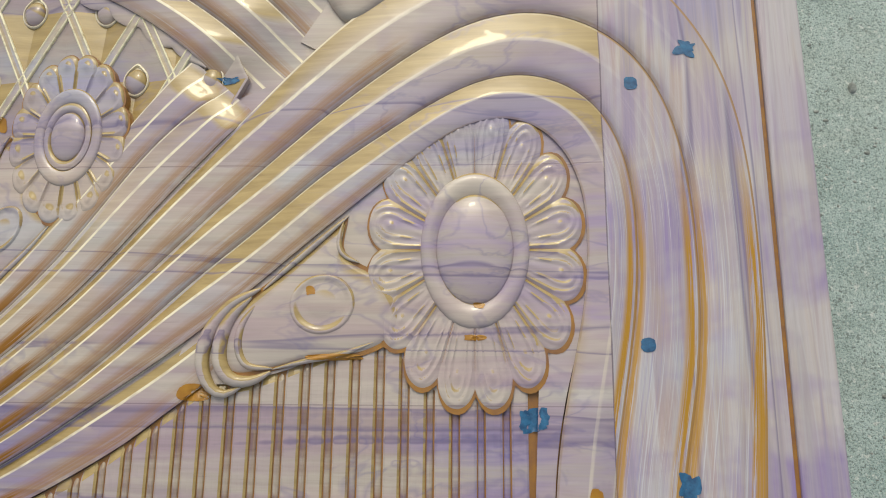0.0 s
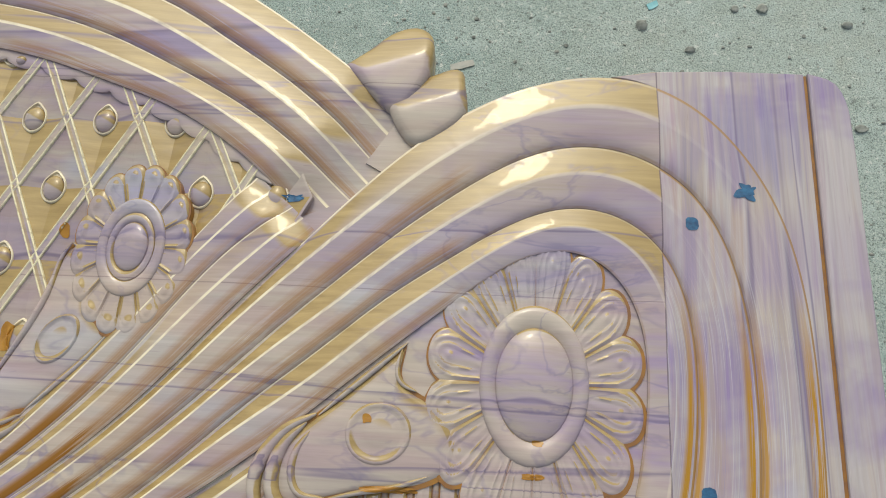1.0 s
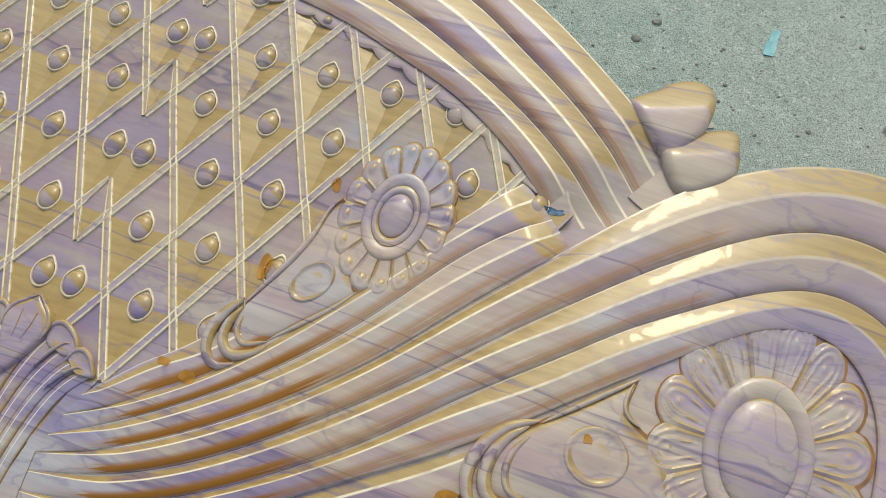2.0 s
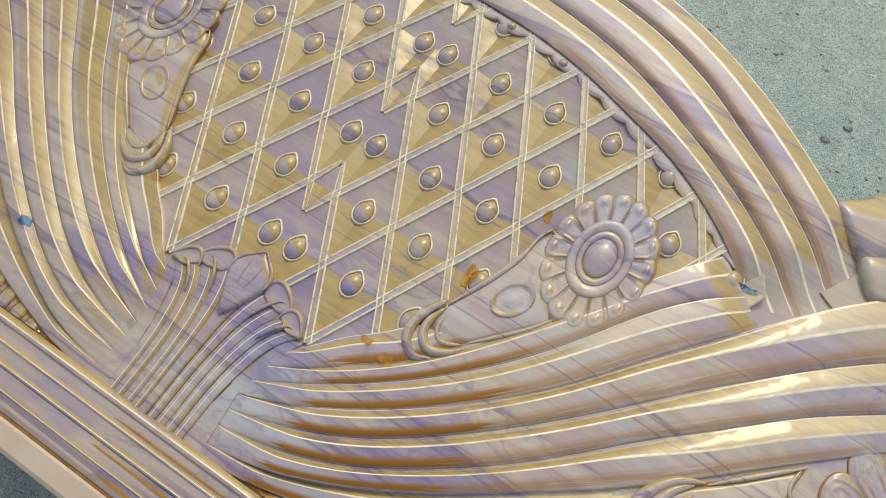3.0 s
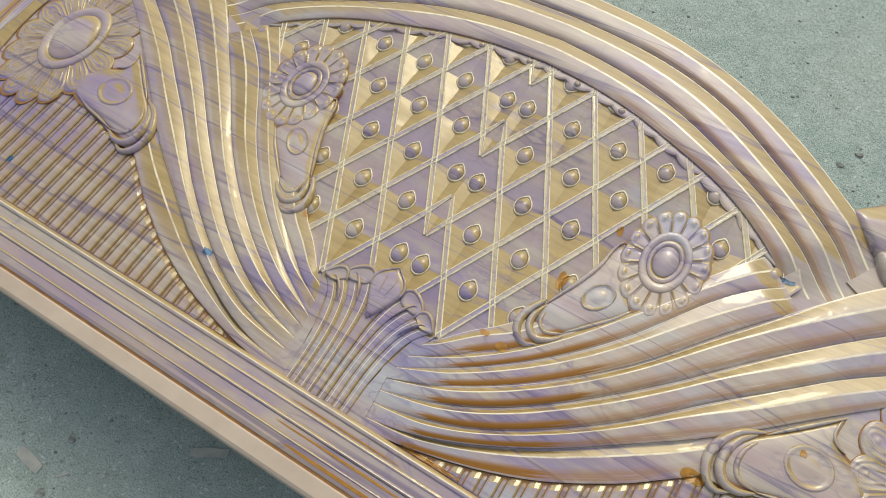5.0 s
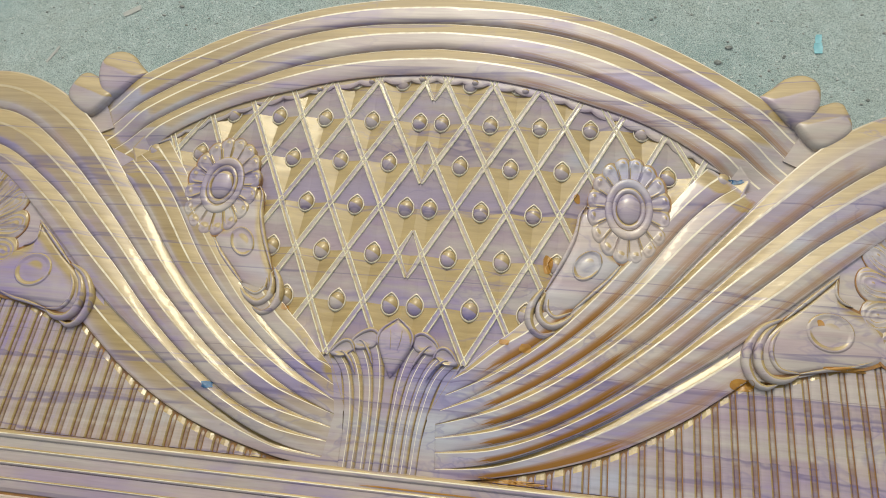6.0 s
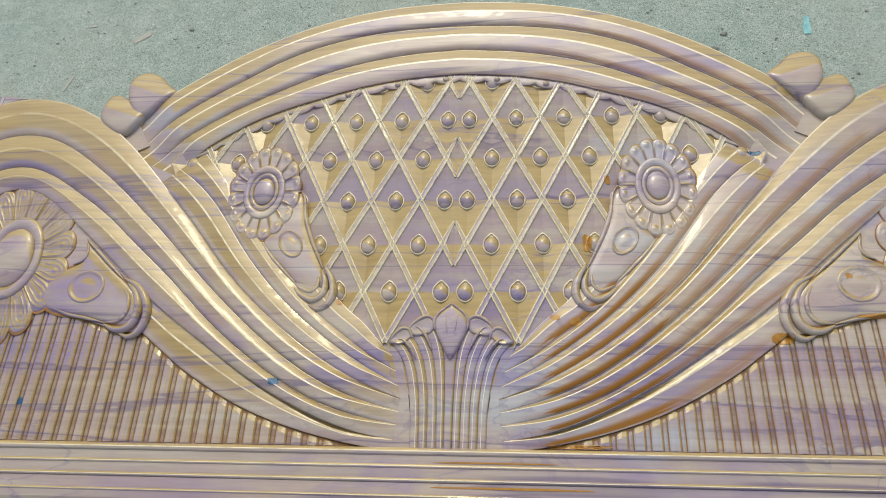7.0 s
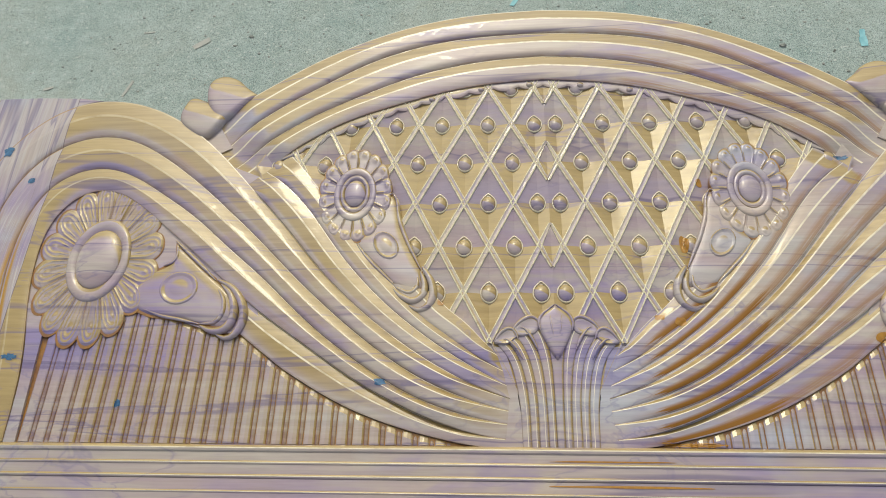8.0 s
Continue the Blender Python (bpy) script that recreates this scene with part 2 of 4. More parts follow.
    lie = N.new("ShaderNodeBump")
    lie.inputs["Strength"].default_value, lie.inputs["Distance"].default_value = 0.30, 0.0030
    ripple = noise_of(N, L, mapped(N, L, (1, 1, 1), loc=(4.6, 0.8, 0)), 60.0, 2, 0.5, 0.3)
    L.new(arith(N, L, "ADD", wet, arith(N, L, "MULTIPLY", ripple, 0.14)), lie.inputs["Height"])
    L.new(lie.outputs[0], P.inputs["Coat Normal"])
    return m


PALE, MAUVE = (0.465, 0.382, 0.330), (0.380, 0.292, 0.342)
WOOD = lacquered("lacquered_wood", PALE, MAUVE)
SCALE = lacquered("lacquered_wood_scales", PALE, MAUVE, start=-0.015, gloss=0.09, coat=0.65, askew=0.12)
BAR = lacquered("lattice_bars_with_painted_glints", (0.50, 0.42, 0.30), (0.45, 0.37, 0.36), start=0.03, edged=True)
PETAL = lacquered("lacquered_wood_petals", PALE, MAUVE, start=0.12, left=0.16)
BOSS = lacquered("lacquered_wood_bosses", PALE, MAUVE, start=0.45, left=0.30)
FRILL = lacquered("lacquered_wood_frill", PALE, MAUVE, start=-0.20, painted_warm=0.85)
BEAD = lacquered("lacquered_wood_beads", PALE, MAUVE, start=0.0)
FILLET = lacquered("lacquered_wood_fillets", (0.27, 0.175, 0.140), (0.22, 0.140, 0.150), painted_warm=0.4)
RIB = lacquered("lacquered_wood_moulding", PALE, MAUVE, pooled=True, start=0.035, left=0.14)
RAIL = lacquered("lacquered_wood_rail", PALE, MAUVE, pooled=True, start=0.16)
POST = lacquered("lacquered_wood_upright", (0.42, 0.365, 0.375), (0.37, 0.31, 0.375), painted_warm=0.5)


def plain(name, a, b, rough, scale=40.0):
    m, N, L, P = nodes_of(name)
    n = noise_of(N, L, mapped(N, L, (1, 1, 1)), scale, 5, 0.6)
    L.new(mix(N, L, ramp(N, L, n, (0.35, 0.0), (0.65, 1.0)), a, b), P.inputs["Base Color"])
    P.inputs["Roughness"].default_value = rough
    bump(N, L, P, n, 0.3, 0.002)
    return m


GAP = plain("amber_lacquer_in_grooves", (0.34, 0.165, 0.030), (0.22, 0.105, 0.045), 0.35, 60)
EDGE = plain("bare_edge_wood", (0.53, 0.445, 0.37), (0.47, 0.38, 0.31), 0.6, 18)
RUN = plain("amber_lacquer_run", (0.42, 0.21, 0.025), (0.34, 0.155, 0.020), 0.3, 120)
INK = plain("blue_ink", (0.012, 0.06, 0.15), (0.03, 0.15, 0.30), 0.4, 150)
CREAM = plain("pale_cream_collars", (0.80, 0.735, 0.54), (0.58, 0.51, 0.40), 0.22, 90)
CHIP = plain("pale_wood_chip", (0.50, 0.50, 0.46), (0.36, 0.38, 0.36), 0.8)
TEAL = plain("turquoise_scrap", (0.16, 0.45, 0.52), (0.30, 0.60, 0.66), 0.6)
STONE = plain("small_stones", (0.14, 0.16, 0.15), (0.42, 0.44, 0.41), 0.9, 90)
TIMBER = plain("rough_timber", (0.30, 0.22, 0.14), (0.22, 0.15, 0.09), 0.8)


def ground_material():
    m, N, L, P = nodes_of("gritty_concrete")
    big = noise_of(N, L, mapped(N, L, (1, 1, 1)), 2.3, 5, 0.6, 0.5)
    mid = noise_of(N, L, mapped(N, L, (1, 1, 1), loc=(5, 2, 0)), 26.0, 6, 0.7)
    fine = noise_of(N, L, mapped(N, L, (1, 1, 1)), 520.0, 3, 0.8)
    col = mix(N, L, ramp(N, L, big, (0.36, 0.0), (0.64, 1.0)), (0.300, 0.415, 0.405), (0.420, 0.480, 0.440))
    col = mix(N, L, ramp(N, L, mid, (0.38, 0.0), (0.66, 0.8)), col, (0.47, 0.58, 0.565))
    col = mix(N, L, ramp(N, L, fine, (0.38, 0.85), (0.48, 0.0)), col, (0.12, 0.14, 0.13))
    col = mix(N, L, ramp(N, L, fine, (0.55, 0.0), (0.66, 0.75)), col, (0.64, 0.67, 0.63))
    flecks = noise_of(N, L, mapped(N, L, (1, 1, 1), loc=(2, 8, 0)), 170.0, 2, 0.6)
    col = mix(N, L, ramp(N, L, flecks, (0.63, 0.0), (0.69, 0.7)), col, (0.66, 0.69, 0.66))
    col = mix(N, L, ramp(N, L, flecks, (0.31, 0.6), (0.37, 0.0)), col, (0.15, 0.17, 0.16))
    L.new(col, P.inputs["Base Color"])
    P.inputs["Roughness"].default_value = 0.92
    bump(N, L, P, arith(N, L, "ADD", fine, arith(N, L, "MULTIPLY", mid, 2.0)), 0.6, 0.003)
    return m


GRIT = ground_material()


# ---- mesh helpers ----
def link(name, bm, material, parent=None, label="", smooth=True):
    bmesh.ops.recalc_face_normals(bm, faces=bm.faces)
    if smooth:
        for e in bm.edges:
            if len(e.link_faces) == 2 and e.calc_face_angle(0.0) > radians(50):
                e.smooth = False
    me = bpy.data.meshes.new(name)
    bm.to_mesh(me)
    bm.free()
    for p in me.polygons:
        p.use_smooth = smooth
    me.materials.append(material)
    ob = new(name, me)
    if parent:
        ob.parent = parent
    if label:
        ob["label"] = label
    return ob


def part(name, bm, material, parent, label="", smooth=True):
    return link(name, bm, material, parent, label, smooth)


def spline(points, n, fair=0):
    """n points at even steps along a smooth curve through the control points; fair: rounds of evening out."""
    P = [Vector(p) for p in points]
    P = [2 * P[0] - P[1]] + P + [2 * P[-1] - P[-2]]
    dense = []
    for k in range(1, len(P) - 2):
        a, b, c, d = P[k - 1:k + 3]
        for q in range(24):
            t = q / 24
            dense.append(0.5 * (2 * b + (c - a) * t + (2 * a - 5 * b + 4 * c - d) * t * t + (3 * b - a - 3 * c + d) * t ** 3))
    dense.append(P[-2])
    run = [0.0]
    for a, b in zip(dense, dense[1:]):
        run.append(run[-1] + (b - a).length)
    out, k = [], 0
    for q in range(n):
        s = run[-1] * q / (n - 1)
        while k < len(run) - 2 and run[k + 1] < s:
            k += 1
        f = (s - run[k]) / max(run[k + 1] - run[k], 1e-9)
        out.append(dense[k].lerp(dense[k + 1], min(max(f, 0), 1)))
    for _ in range(fair):
        out = [out[0]] + [0.25 * a + 0.5 * p + 0.25 * c for a, p, c in zip(out, out[1:], out[2:])] + [out[-1]]
    return out


FACE = 0.164         # the panel's sunk face over the ground
LOW = FACE - 0.0115


def wave(u, top, lip=0.0):
    """Section of a moulding: a lip, a rounded flank up to its crest, a long level fall that ends in a narrow groove."""
    if u < lip:
        return 0.62
    if u < top:
        return 0.62 + 0.38 * (1 - (1 - (u - lip) / (top - lip)) ** 1.25)
    x = (u - top) / (1 - top)
    if x < 0.92:
        return 1 - 0.10 * x - 0.14 * (x / 0.92) ** 9
    return 0.768 - 0.10 * (x - 0.92) / 0.08


def falling(u, top, lip=0.0):
    """As wave, with the far side rounded down to the ground."""
    return wave(u, top, lip) if u < top else 1 - 0.10 * (u - top) / (1 - top) - 0.12 * ((u - top) / (1 - top)) ** 4


def roll(u, top=0.5, lip=0.0):
    return math.sin(math.pi * min(max(u, 0), 1)) ** 0.28


def strip(a, b, side, height, top=0.38, tip=0.0, tail=0.0, section=wave, rows=33, z0=FACE + 0.003, shrink=0.10, settle=0.0):
    """A moulding between two curves, with closed sides. tip, tail: shares of the length over which it rises at its start and sinks at its end."""
    bm = bmesh.new()
    uvl = bm.loops.layers.uv.new("uv")
    n = len(a)
    where, grid, run = {}, [], 0.0
    for i in range(n):
        v = i / (n - 1)
        rise = 1.0
        if tip:
            q = min(1, max(0, (v - 0.010) / tip))
            rise *= q * q * (3 - 2 * q) if not shrink else min(1, v / tip) ** 1.15
        if tail:
            q = min(1, max(0, (1 - v - 0.010) / tail))
            rise *= q * q * (3 - 2 * q)
        peak, lip = top(v) if callable(top) else (top, 0.0)
        if tip and shrink:
            lip *= min(1, v / shrink)
            peak *= min(1, v / shrink + 0.06)
        if i:
            run += (a[i] - a[i - 1]).length
        row = []
        for j in range(rows + 2):
            if j == 0 or j == rows + 1:
                u, z = (0.0 if j == 0 else 1.0), LOW
            else:
                u = (j - 1) / (rows - 1)
                z = z0 + settle * max(0.0, 1 - v / 0.22) + height * rise * section(u, peak, lip)
            p = a[i].lerp(b[i], u)
            vert = bm.verts.new((side * p.x, p.y, z))
            where[vert] = (0.5 * u / peak if u < peak else 0.5 + 0.5 * (u - peak) / (1 - peak), run)
            row.append(vert)
        grid.append(row)
    for r, s in zip(grid, grid[1:]):
        for j in range(len(r) - 1):
            bm.faces.new((r[j], r[j + 1], s[j + 1], s[j]))
    bm.faces.new(grid[0])
    bm.faces.new(grid[-1])
    for f in bm.faces:
        for lp in f.loops:
            lp[uvl].uv = where[lp.vert]
    return bm


def slab(outline, z_low, z_high, edge=0.0, side=1):
    """A plate with the given outline, its upper edge rounded off by edge."""
    bm = bmesh.new()
    top = bm.faces.new([bm.verts.new((side * x, y, z_high)) for x, y in outline])
    bm.normal_update()
    if top.normal.z < 0:
        top.normal_flip()
    low = bmesh.ops.extrude_face_region(bm, geom=[top])
    for v in [g for g in low["geom"] if isinstance(g, bmesh.types.BMVert)]:
        v.co.z = z_low
    if edge:
        rim = [e for e in bm.edges if all(abs(v.co.z - z_high) < 1e-6 for v in e.verts) and len(e.link_faces) == 2 and any(f.normal.z < 0.5 for f in e.link_faces)]
        bm.normal_update()
        bmesh.ops.bevel(bm, geom=rim, offset=edge, segments=3, profile=0.6, affect="EDGES", clamp_overlap=True)
    bmesh.ops.triangulate(bm, faces=[f for f in bm.faces if len(f.verts) > 4])
    return bm


def tube(points, radius, squash=1.0, sides=8, side=1, taper=True, z=FACE + 0.006):
    """A ridge of round section along points, thinning out at both ends."""
    bm = bmesh.new()
    rings = []
    n = len(points)
    for i, p in enumerate(points):
        d = (points[min(i + 1, n - 1)] - points[max(i - 1, 0)]).normalized()
        nrm = Vector((-d.y, d.x))
        r = radius * (max(math.sin(math.pi * (i + 0.35) / (n - 0.3)), 0.05) ** 0.6 if taper else 1)
        rings.append([bm.verts.new((side * (p.x + nrm.x * r * math.cos(q * math.tau / sides)), p.y + nrm.y * r * math.cos(q * math.tau / sides), z + squash * r * math.sin(q * math.tau / sides))) for q in range(sides)])
    for a, b in zip(rings, rings[1:]):
        for q in range(sides):
            bm.faces.new((a[q], a[(q + 1) % sides], b[(q + 1) % sides], b[q]))
    bm.faces.new(rings[0])
    bm.faces.new(rings[-1])
    return bm


def turned(cx, cy, rx, ry, section, side=1, steps=40, turn=0.0):
    """A body turned round an upright axis over an oval: section is a row of (share of the radius, height)."""
    bm = bmesh.new()
    rings = []
    ct, st = math.cos(turn), math.sin(turn)
    for f, z in section:
        if f <= 0:
            rings.append([bm.verts.new((side * cx, cy, z))])
            continue
        ring = []
        for q in range(steps):
            x, y = rx * f * math.cos(q * math.tau / steps), ry * f * math.sin(q * math.tau / steps)
            ring.append(bm.verts.new((side * (cx + x * ct - y * st), cy + x * st + y * ct, z)))
        rings.append(ring)
    for a, b in zip(rings, rings[1:]):
        for q in range(steps):
            k = (q + 1) % steps
            if len(b) == 1:
                bm.faces.new((a[q], a[k], b[0]))
            elif len(a) == 1:
                bm.faces.new((a[0], b[k], b[q]))
            else:
                bm.faces.new((a[q], a[k], b[k], b[q]))
    return bm


def dome(outline, section, side=1, centre=None):
    """A swelling body over an outline: section is a row of (share of the outline's size, height)."""
    bm = bmesh.new()
    n = len(outline)
    cx, cy = centre or (sum(p[0] for p in outline) / n, sum(p[1] for p in outline) / n)
    rings = [[bm.verts.new((side * (cx + (x - cx) * f), cy + (y - cy) * f, z)) for x, y in outline] for f, z in section]
    for a, b in zip(rings, rings[1:]):
        for q in range(n):
            bm.faces.new((a[q], a[(q + 1) % n], b[(q + 1) % n], b[q]))
    bm.faces.new(rings[-1])
    return bm


# ---- ground ----
def build_ground():
    bm = bmesh.new()
    bmesh.ops.create_grid(bm, x_segments=60, y_segments=60, size=1.0)
    for v in bm.verts:      # cells widen with the distance, out to the horizon
        for k in (0, 1):
            c = v.co[k]
            v.co[k] = c * 2.2 + math.copysign(abs(c) ** 7 * 300, c)
        v.co.z = 0.0012 * noise.noise(v.co * 2.5) - 0.0014 if v.co.length < 4 else 0.0
    return tagged(link("ground", bm, GRIT), "grey-green gritty concrete yard with sand and scraps", "ground", kind="structure")


build_ground()

# ---- the headboard ----
headboard = tagged(new("headboard"), "carved wooden headboard, glossy mauve lacquer, warm light painted gold on its flanks, lying flat", "headboard")
headboard.rotation_euler.z = radians(-0.8)

# groove lines of the right half, from the stem outwards
GROOVES = [
    [(.0725, .114), (.090, .132), (.112, .156), (.135, .176), (.158, .200), (.185, .236), (.215, .275)],
    [(.0665, .0947), (.100, .113), (.1392, .1418), (.1746, .1691), (.2097, .2117), (.2453, .2565), (.290, .3155), (.322, .3635), (.3687, .4217)],
    [(.062, .076), (.100, .094), (.1385, .1194), (.2054, .1713), (.2388, .2054), (.2831, .2562), (.3339, .3326), (.3744, .3753), (.402, .394)],
    [(.059, .060), (.105, .074), (.150, .099), (.200, .134), (.246, .1714), (.3107, .2361), (.3464, .284), (.3854, .3273), (.4257, .3719)],
    [(.060, .045), (.110, .056), (.165, .080), (.225, .121), (.285, .1713), (.3577, .2401), (.3958, .2816), (.4365, .3186)],
    [(.061, .029), (.115, .037), (.175, .059), (.240, .099), (.3137, .1556), (.3814, .2215), (.405, .2416), (.4454, .2745)],
    [(.064, .011), (.120, .019), (.198, .053), (.260, .088), (.320, .131), (.384, .175), (.443, .225)],
]
REED_TOP = [(.070, .000), (.102, .003), (.134, .009), (.1984, .0261), (.2636, .0517), (.3314, .0903), (.372, .120), (.402, .143)]
# the three outer grooves run on over the shoulder and down the post
SHOULDER = [
    [(.453, .4054), (.4804, .432), (.5083, .4614), (.5496, .4908), (.5868, .5132), (.6373, .5293), (.6778, .5347), (.7154, .5279), (.7615, .5012), (.7975, .4536), (.8200, .4129), (.8345, .3445), (.8385, .2536), (.836, .160), (.829, .075), (.823, .002)],
    [(.4949, .3735), (.5412, .4091), (.5888, .4438), (.6377, .4636), (.6623, .4656), (.6867, .461), (.7109, .4528), (.7345, .4389), (.7572, .4128), (.7741, .3806), (.7848, .3326), (.789, .2956), (.7905, .2295), (.786, .150), (.769, .0761), (.762, .002)],
    [(.4723, .3013), (.4987, .324), (.5442, .3536), (.5905, .3868), (.6381, .4068), (.662, .4077), (.6857, .3995), (.7137, .383), (.7314, .3566), (.7392, .3257), (.7445, .2935), (.7436, .2271), (.735, .165), (.7185, .0755), (.711, .002)],
    [(.480, .258), (.520, .292), (.560, .325), (.605, .360), (.645, .369), (.680, .352), (.701, .315), (.7055, .2925), (.704, .230), (.6975, .188), (.6828, .128), (.675, .075), (.672, .002)],
]
ARCH = [
    [(0, .698), (.100, .692), (.190, .673), (.265, .645), (.345, .603), (.405, .560), (.445, .530), (.500, .482)],
    [(0, .648), (.100, .643), (.190, .6255), (.2719, .5923), (.3206, .5596), (.3791, .5224), (.4362, .4755), (.4804, .4300)],
    [(0, .600), (.080, .594), (.1521, .5793), (.2117, .5593), (.2713, .5307), (.3294, .5002), (.3864, .4624), (.4520, .4040)],
    [(0, .552), (.080, .546), (.1541, .5310), (.1918, .5180), (.2783, .4870), (.336, .453), (.3764, .421), (.410, .386)],
]


def build_panel():
    """The sunk back plate, in the outline of the whole headboard."""
    half = [Vector((0, -.088)), Vector((.8855, -.088))]
    half += spline([(.8855, .47), (.884, .506), (.874, .530), (.850, .5395)], 10)
    half += [Vector((.785, .5398)), Vector((.715, .5345))]
    edge = [p for p in spline(SHOULDER[0], 120) if .548 < p.x < .71 and p.y > .48]
    half += [p + Vector((0, .001)) for p in reversed(edge)]
    half += [Vector((.540, .487)), Vector((.500, .4835))]
    half += list(reversed(spline(ARCH[0], 60)))[1:]
    outline = [(p.x, p.y) for p in half] + [(-p.x, p.y) for p in reversed(half) if abs(p.x) > 1e-4]
    return part("back_panel", slab(outline, FACE - 0.034, FACE - 0.0104, 0.0), WOOD, headboard, smooth=False)


build_panel()


def blend(a, b, v):
    x = min(1, max(0, (v - a) / (b - a)))
    return x * x * (3 - 2 * x)


def build_mouldings(side):
    def rib_top(v):
        k = blend(0.55, 0.90, v) if side > 0 else blend(0.0, 0.3, v)
        return 0.31 + 0.14 * k, 0.11 * (1 - k)

    def long_top(v):
        k = blend(0.28, 0.42, v) if side > 0 else blend(0.0, 0.15, v)
        return 0.31 + 0.14 * k, 0.11 * (1 - k)

    grooves = [spline(g, 70, 60) for g in GROOVES]
    bed = spline(REED_TOP, 70)
    # ribs that end under the curl and the small rosette
    part("rib", strip(spline(GROOVES[0][:5], 60), spline(GROOVES[1][:5], 60), side, 0.0056, rib_top, tip=0.16, shrink=0.16), RIB, headboard)
    lip = spline(GROOVES[1][4:8], 60)
    inner = [p + Vector((-.0095, .0075)) for p in lip]
    part("rib", strip(inner, lip, side, 0.0040, 0.5, tail=0.1), RIB, headboard)
    # level ground between the tips of the ribs and the stem
    part("web", slab([(.040, .001), (.105, .001), (.064, .011), (.059, .060), (.0665, .0947), (.0790, .126), (.0640, .124), (.050, .070)], LOW, FACE + .0031, 0, side), WOOD, headboard, smooth=False)
    part("web", slab([(.058, .118), (.0725, .108), (.102, .138), (.088, .150), (.066, .140)], LOW, FACE + .0016, 0, side), WOOD, headboard, smooth=False)
    part("web", slab([(.462, .440), (.492, .489), (.546, .4885), (.4804, .4300)], LOW, FACE - .0012, 0, side), WOOD, headboard, smooth=False)
    for k in (1, 2):
        part("rib", strip(grooves[k], grooves[k + 1], side, 0.0060, rib_top, tip=0.12, shrink=0.13, tail=0.05 if k else 0.0), RIB, headboard)
    part("rib", strip(grooves[6], bed, side, 0.0060, lambda v: (0.31, 0.10) if side > 0 else (0.42, 0.0), tip=0.12, shrink=0.13, section=falling, z0=FACE - .0005, settle=.0035), RIB, headboard)
    whole = [spline(GROOVES[3 + k] + SHOULDER[k], 190, 55) for k in range(4)]
    for k in range(3):
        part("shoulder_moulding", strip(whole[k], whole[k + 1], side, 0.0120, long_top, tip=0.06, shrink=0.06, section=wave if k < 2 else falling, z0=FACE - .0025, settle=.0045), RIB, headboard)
    # plain corner piece between the shoulder and the slot
    edge = [p for p in spline(SHOULDER[0], 120) if p.x > .680 and p.y > 0]
    corner = [(p.x - .005, p.y - .004) for p in edge] + [(.8490, .003), (.8500, .539), (.785, .5398), (.715, .537)]
    part("corner_panel", slab(corner, LOW, FACE + 0.0045, 0.001, side), POST, headboard, smooth=False)
    part("slot", slab([(.8470, .003), (.8530, .003), (.8530, .538), (.8470, .538)], LOW, FACE + 0.0028, 0, side), GAP, headboard, "amber slot beside the stile", smooth=False)
    stile = [(.8525, .003), (.8875, .003), (.8875, .47)] + [(p.x, p.y) for p in spline([(.887, .480), (.8855, .508), (.876, .531), (.8535, .5395)], 10)]
    part("stile", slab(stile, FACE - 0.030, FACE + 0.0062, 0.0025, side), POST, headboard, "pale upright stile", smooth=False)
    # flat web between the arch's foot and the ribs
    web = [(.366, .420), (.380, .424), (.412, .3875), (.4535, .4055), (.4265, .3715), (.400, .392)]
    part("web", slab(web, LOW, FACE - 0.0014, 0, side), WOOD, headboard, smooth=False)
    # two knobs in the notch between the arch and the shoulder
    for knob in ([(.434, .536), (.456, .556), (.474, .575), (.492, .5835), (.506, .581), (.5155, .568), (.5165, .545), (.510, .518), (.484, .488)],
                 [(.478, .494), (.507, .525), (.522, .5335), (.537, .5395), (.5455, .534), (.5475, .520), (.5495, .490), (.530, .468), (.506, .456), (.490, .470)]):
        ring = spline(knob + [knob[0]], 40)[:-1]
        F = FACE
        bm = dome([(p.x, p.y) for p in ring], [(f, F + .008) for f in (1, .985, .95, .88, .78, .66, .54, .42, .30, .18, .06)], side)
        n = len(ring)
        mx, my = sum(p.x for p in ring) / n, sum(p.y for p in ring) / n
        for k, v in enumerate(bm.verts):      # a steep flank towards the head end, a long level fall below its crest
            t = (v.co.y - my) * 0.94 - (side * v.co.x - mx) * 0.34 - .002
            f = (1, .985, .95, .88, .78, .66, .54, .42, .30, .18, .06)[min(k // n, 10)]
            v.co.z = F + .0100 - .30 * (math.hypot(t, .005) + t) / 2 - .05 * max(0, -t) - .0060 * f ** 16
        skirt = [bm.verts.new((v.co.x, v.co.y, F - .030)) for v in list(bm.verts)[:n]]
        bm.verts.ensure_lookup_table()
        for q in range(n):
            bm.faces.new((skirt[q], skirt[(q + 1) % n], bm.verts[(q + 1) % n], bm.verts[q]))
        part("knob", bm, WOOD, headboard)


